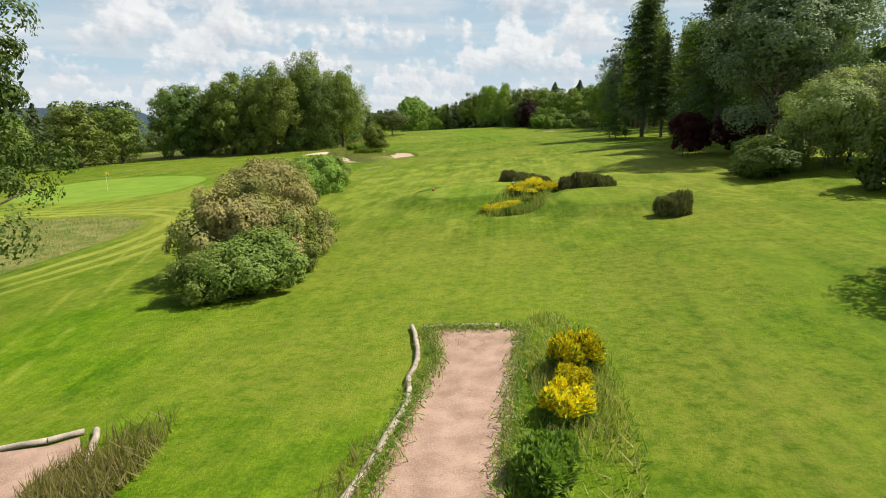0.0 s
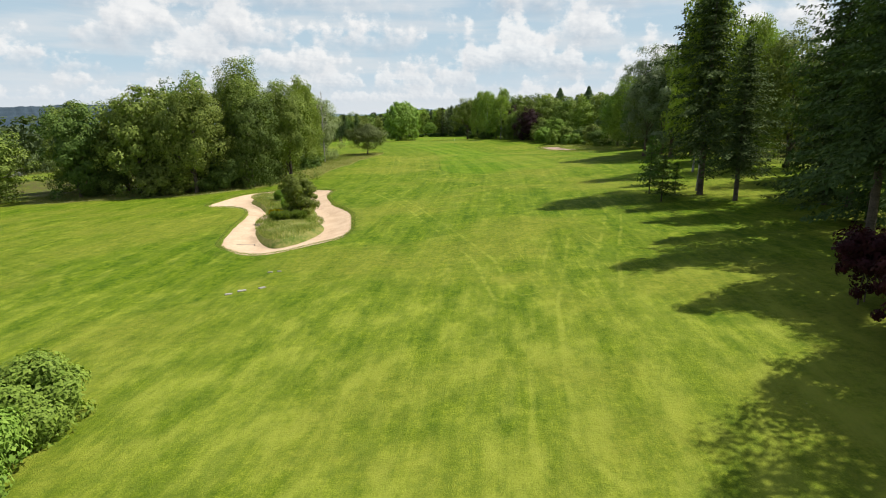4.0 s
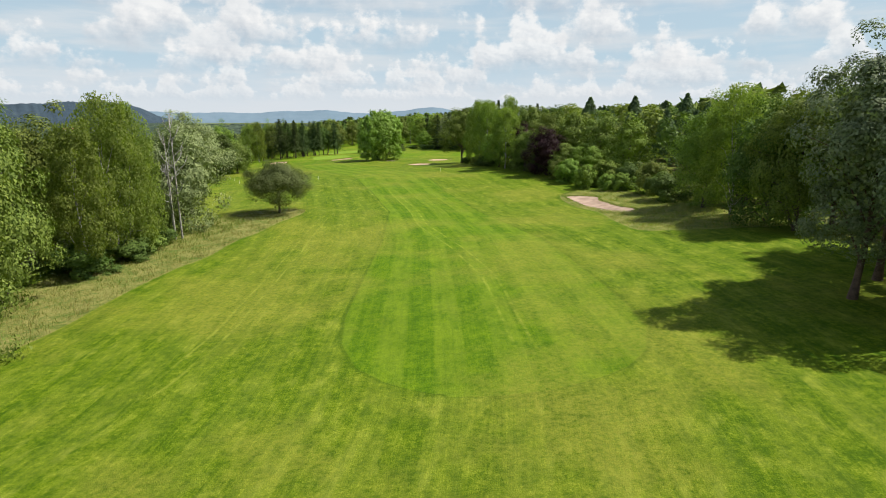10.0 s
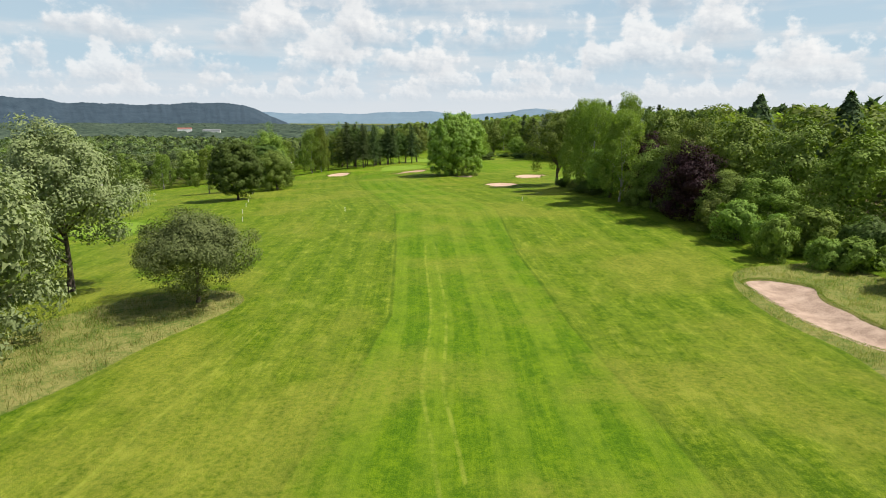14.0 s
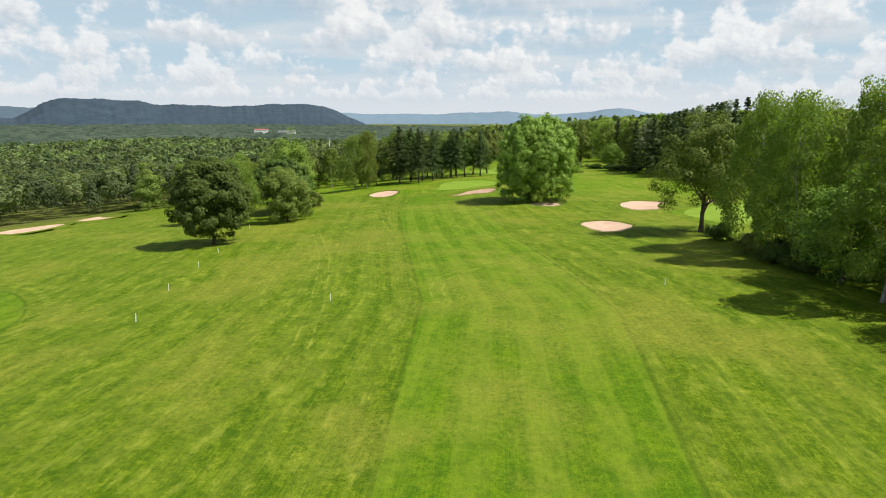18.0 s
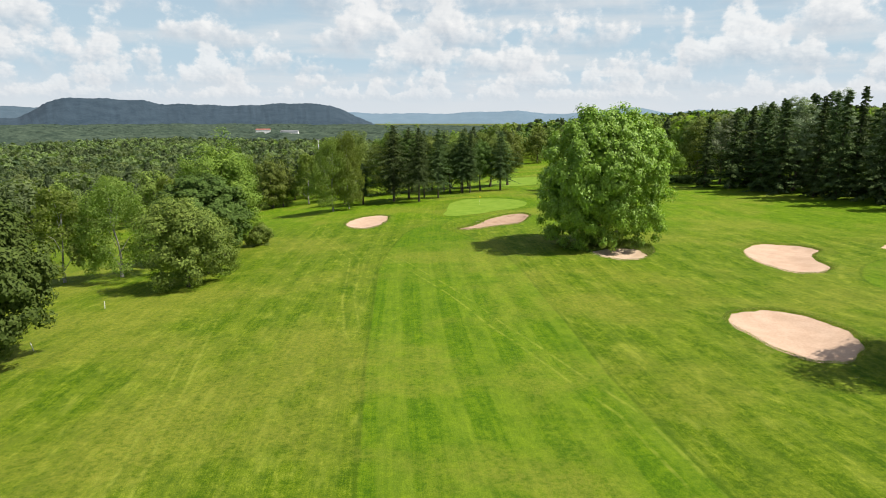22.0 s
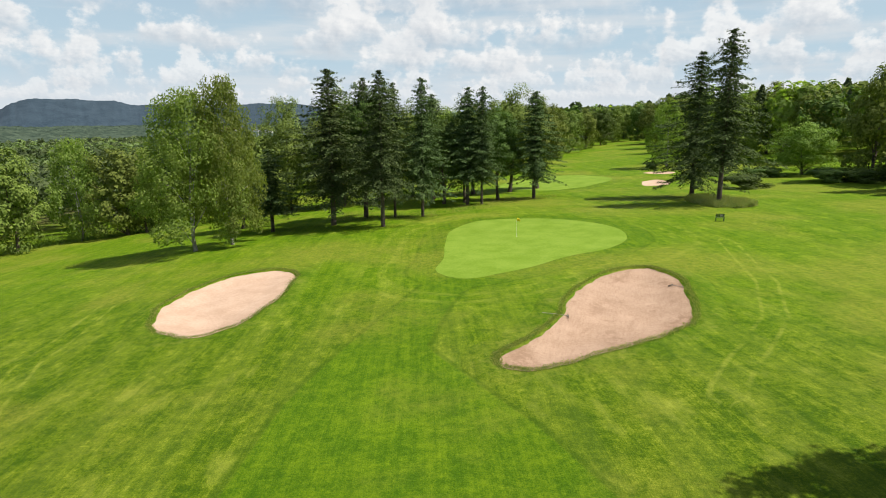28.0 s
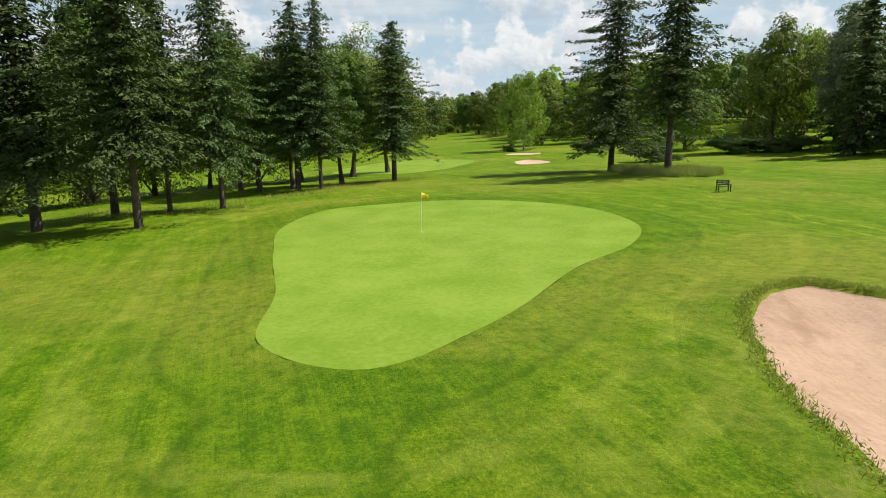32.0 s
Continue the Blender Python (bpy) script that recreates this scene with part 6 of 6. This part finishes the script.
def car(x, y, turn, mat, words):
    top = new("parked_car")
    bm = bmesh.new()
    box(bm, 0, 0, 0.62, 4.2, 1.75, 0.62, bevel=0.14)
    box(bm, -0.15, 0, 1.12, 2.3, 1.5, 0.56, bevel=0.2)
    me = bpy.data.meshes.new("body")
    bm.to_mesh(me)
    bm.free()
    me.materials.append(mat)
    body = part("body", me, top)
    boxed("windscreen", [(0.85, 0, 1.13, 0.55, 1.4, 0.36)], M_GLASS, body, bevel=0.05)
    boxed("side_window", [(-0.2, 0, 1.15, 1.7, 1.54, 0.3)], M_GLASS, body, bevel=0.04)
    for a in (-1.3, 1.3):
        for s in (-0.82, 0.82):
            bm = bmesh.new()
            bmesh.ops.create_cone(bm, cap_ends=True, segments=16, radius1=0.32, radius2=0.32, depth=0.2, matrix=Matrix.Translation((a, s, 0.32)) @ Matrix.Rotation(radians(90), 4, "X"))
            me = bpy.data.meshes.new("wheel")
            bm.to_mesh(me)
            bm.free()
            me.materials.append(M_DARK)
            part("wheel", me, top)
    return at(tagged(top, words, "car", "parked cars"), x, y, turn)


for i in range(9):
    car(-184 - i * 3.6, 640 + (i % 2) * 7 - i * 0.7, 60, (M_WHITE, M_STEEL, M_WHITE, M_DARK)[i % 4], ("white parked car at the edge of the wood", "silver parked car at the edge of the wood", "white parked car at the edge of the wood", "black parked car at the edge of the wood")[i % 4])


def mast(x, y, H):
    top = new("floodlight_mast")
    part("pole", tubes("pole", [tube([(0, 0, -0.5), (0, 0, H)], [0.28, 0.12], 10)], M_STEEL), top)
    boxed("crossbar", [(0, 0, H, 2.6, 0.12, 0.12)], M_STEEL, top)
    for i in range(3):
        boxed("lamp_head", [(-1.0 + i, -0.16, H + 0.05, 0.5, 0.25, 0.36)], M_STONE, top, bevel=0.03)
    return at(tagged(top, "tall grey steel floodlight mast", "lamp mast"), x, y, 30)


mast(-186, 616, 24)

# ---- far woods and hills ----
def far_wood(name, spots, mat, leaves, seed, conifer, label):
    """Many simple trees joined: clumps of leaves on an uneven egg or cone."""
    rng = np.random.default_rng(seed)
    p = np.array(spots)
    n = len(p)
    H, R = p[:, 2], p[:, 3]
    i = np.repeat(np.arange(n), leaves)
    if conifer:
        q = rng.uniform(0, 1, len(i)) ** 0.7
        a = rng.uniform(0, 6.28, len(i))
        rr = R[i] * (1 - q) ** 0.8 * rng.uniform(0.6, 1.1, len(i))
        c = np.stack([np.cos(a) * rr, np.sin(a) * rr, H[i] * (0.15 + 0.85 * q)], 1)
        nrm = unit(np.stack([np.cos(a), np.sin(a), np.full(len(i), 0.9)], 1) + rng.normal(size=c.shape) * 0.3)
    else:
        tufts = 16
        d = unit(rng.normal(size=(n, tufts, 3)))
        d[:, :, 2] = d[:, :, 2] * 0.75 + 0.25
        d *= rng.uniform(0.55, 0.80, (n, tufts, 1))
        j = np.tile(np.arange(leaves) % tufts, n)
        e = unit(rng.normal(size=(len(i), 3)) + d[i, j] * 0.9 + np.array([0, 0, 0.25]))
        c = d[i, j] * np.stack([R[i], R[i], H[i] * 0.45], 1) + e * (R[i] * rng.uniform(0.30, 0.44, len(i)))[:, None]
        c[:, 2] += H[i] * 0.55
        nrm = unit(e + np.array([0, 0, 0.25]) + rng.normal(size=e.shape) * 0.2)
    c[:, :2] += p[i, :2]
    c[:, 2] += land(p[:, 0], p[:, 1])[i]
    V = leaf_quads(rng, c, nrm, R[i] * 2.6 / math.sqrt(leaves) * 1.2, 1.4)
    return tagged(new(name, quads(name, V, mat)), label, "woodland", kind="stuff")


def scatter(lo, hi, gap, ok, seed, height=(13, 20)):
    rng = np.random.default_rng(seed)
    gx, gy = np.meshgrid(np.arange(lo[0], hi[0], gap), np.arange(lo[1], hi[1], gap))
    p = np.stack([gx.ravel(), gy.ravel()], 1) + rng.uniform(-0.45, 0.45, (gx.size, 2)) * gap
    p = p[ok(p[:, 0], p[:, 1])]
    H = rng.uniform(*height, len(p))
    kinds = rng.integers(0, 4, len(p))
    s = np.column_stack([p, H, H * rng.uniform(0.27, 0.38, len(p)) * max(1.0, gap / 12)])
    return [s[kinds == k] for k in range(4)]


def valley(x, y):
    edge = np.interp(y, [100, 170, 240, 330, 380, 440, 470, 500, 560, 640, 700, 1200], [-130, -95, -115, -215, -215, -195, -158, -125, -112, -105, -85, -75])
    car_park = (np.abs(x + 198) < 26) & (np.abs(y - 630) < 24)
    return (x < edge) & ~car_park & ~((x > -150) & (y > 240) & (y < 470))


def ahead(x, y):
    left, right = np.interp(y, [560, 660, 750, 820], [-75, -74, -62, -44]), np.interp(y, [560, 600, 650, 820], [20, -2, -8, -26])
    return ((x < left) & (x > -110) & (y > 600)) | ((x > right) & (y > 575)) | (y > 835)


def east(x, y):
    return (x > np.interp(y, [40, 100, 200, 260, 300, 350, 400, 520], [150, 80, 74, 76, 62, 52, 62, 60]))


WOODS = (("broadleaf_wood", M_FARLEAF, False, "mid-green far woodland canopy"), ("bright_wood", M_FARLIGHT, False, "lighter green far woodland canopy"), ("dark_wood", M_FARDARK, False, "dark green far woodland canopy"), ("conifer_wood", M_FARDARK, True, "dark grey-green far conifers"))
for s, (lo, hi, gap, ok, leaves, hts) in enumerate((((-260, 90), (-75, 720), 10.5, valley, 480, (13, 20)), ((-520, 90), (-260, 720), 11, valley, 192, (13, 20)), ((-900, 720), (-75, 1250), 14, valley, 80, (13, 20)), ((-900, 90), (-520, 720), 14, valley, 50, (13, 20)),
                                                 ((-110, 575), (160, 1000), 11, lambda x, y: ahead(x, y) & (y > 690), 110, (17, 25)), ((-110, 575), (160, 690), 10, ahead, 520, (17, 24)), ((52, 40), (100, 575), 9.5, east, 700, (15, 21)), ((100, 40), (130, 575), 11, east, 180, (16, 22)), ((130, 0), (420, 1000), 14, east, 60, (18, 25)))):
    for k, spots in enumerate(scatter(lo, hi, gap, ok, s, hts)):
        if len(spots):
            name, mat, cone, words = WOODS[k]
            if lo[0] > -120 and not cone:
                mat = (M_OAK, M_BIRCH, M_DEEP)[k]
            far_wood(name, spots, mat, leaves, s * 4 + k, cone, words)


def canopy(name, lo, hi, gap, seed, mat, words):
    """The far forest's roof of crowns, seen at a grazing angle."""
    rng = np.random.default_rng(seed)
    xs, ys = np.arange(lo[0], hi[0], gap), np.arange(lo[1], hi[1], gap)
    gx, gy = np.meshgrid(xs, ys)
    gx, gy = gx + rng.uniform(-0.4, 0.4, gx.shape) * gap, gy + rng.uniform(-0.4, 0.4, gx.shape) * gap
    z = land(gx.ravel(), gy.ravel()) + 13 + rng.uniform(-5, 5, gx.size) + 3 * np.sin(gx.ravel() * 0.02) * np.sin(gy.ravel() * 0.017)
    rim_ = np.zeros(gx.shape, bool)
    rim_[0], rim_[-1], rim_[:, 0], rim_[:, -1] = True, True, True, True
    z[rim_.ravel()] -= 16
    nx, ny = len(xs), len(ys)
    i = (np.arange(ny - 1)[:, None] * nx + np.arange(nx - 1)[None]).ravel()
    me = sheet(name, np.stack([gx.ravel(), gy.ravel(), z], 1).tolist(), np.stack([i, i + 1, i + nx + 1, i + nx], 1).tolist(), mat, False)
    return tagged(new(name, me), words, "woodland", kind="stuff")


# the canopy's colour carries the grey of the distance haze
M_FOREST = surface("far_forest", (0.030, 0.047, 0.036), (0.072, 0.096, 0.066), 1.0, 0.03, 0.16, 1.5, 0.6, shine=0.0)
canopy("far_forest", (-2600, 60), (-880, 2700), 13, 7, M_FOREST, "far forest canopy, greyed by haze put into its colour")
canopy("far_forest", (-880, 1235), (520, 2700), 13, 8, M_FOREST, "far forest canopy, greyed by haze put into its colour")


def ridge(name, az0, az1, dist, crest, mat, words, seed, base=-40.0):
    """A wooded ridge far off; crest gives metres above the plain along it."""
    rng = np.random.default_rng(seed)
    n, rows = 220, 7
    verts, faces = [], []
    for i in range(n):
        q = i / (n - 1)
        a = radians(az0 + (az1 - az0) * q)
        top = crest(q) + rng.uniform(-2.0, 2.0)
        for j in range(rows):
            s = j / (rows - 1)
            r = dist - (1 - s) * 420
            verts.append((r * math.sin(-a) - 20, 300 + r * math.cos(a), base + (top - base) * s ** 0.7 + rng.uniform(-3, 3) * (0 < j < rows - 1)))
    for i in range(n - 1):
        for j in range(rows - 1):
            b = i * rows + j
            faces.append((b, b + 1, b + rows + 1, b + rows))
    return tagged(new(name, sheet(name, verts, faces, mat)), words, "hill", kind="structure")


def bell(q, c, w):
    return math.exp(-((q - c) / w) ** 2)


ridge("backdrop_hill", 24, 60, 3300, lambda q: -36 + 122 * step(-0.03, 0.15, q) - 12 * step(0.17, 0.30, q) + 24 * (step(0.49, 0.56, q) - step(0.70, 0.77, q)) - 60 * step(0.73, 0.80, q) + 3.5 * math.sin(q * 31) + 2 * math.sin(q * 83), M_HILL, "long dark wooded table hill, blue haze in its colour", 1)
ridge("backdrop_hill_west", 44, 100, 3900, lambda q: 72 + 9 * math.sin(q * 19 + 2.4) + 5 * math.sin(q * 47), M_HILL_WEST, "far dark wooded ridge, haze in its colour", 2)
ridge("backdrop_far_hills", -60, 32, 4300, lambda q: 36 + 9 * math.sin(q * 21) + 5 * math.sin(q * 67) + 26 * bell(q, 0.815, 0.022) + 18 * bell(q, 0.775, 0.018) + 30 * bell(q, 0.66, 0.022) + 22 * bell(q, 0.60, 0.014) + 34 * bell(q, 0.545, 0.02) + 22 * bell(q, 0.46, 0.03) + 26 * bell(q, 0.35, 0.05), M_FARHILL, "bluish distant hills on the horizon, haze in their colour", 3)

# first plants of kinds that stand nowhere are taken out again
for ob, _, used in KINDS.values():
    if not used:
        for child in list(ob.children):
            bpy.data.objects.remove(child)
        bpy.data.objects.remove(ob)
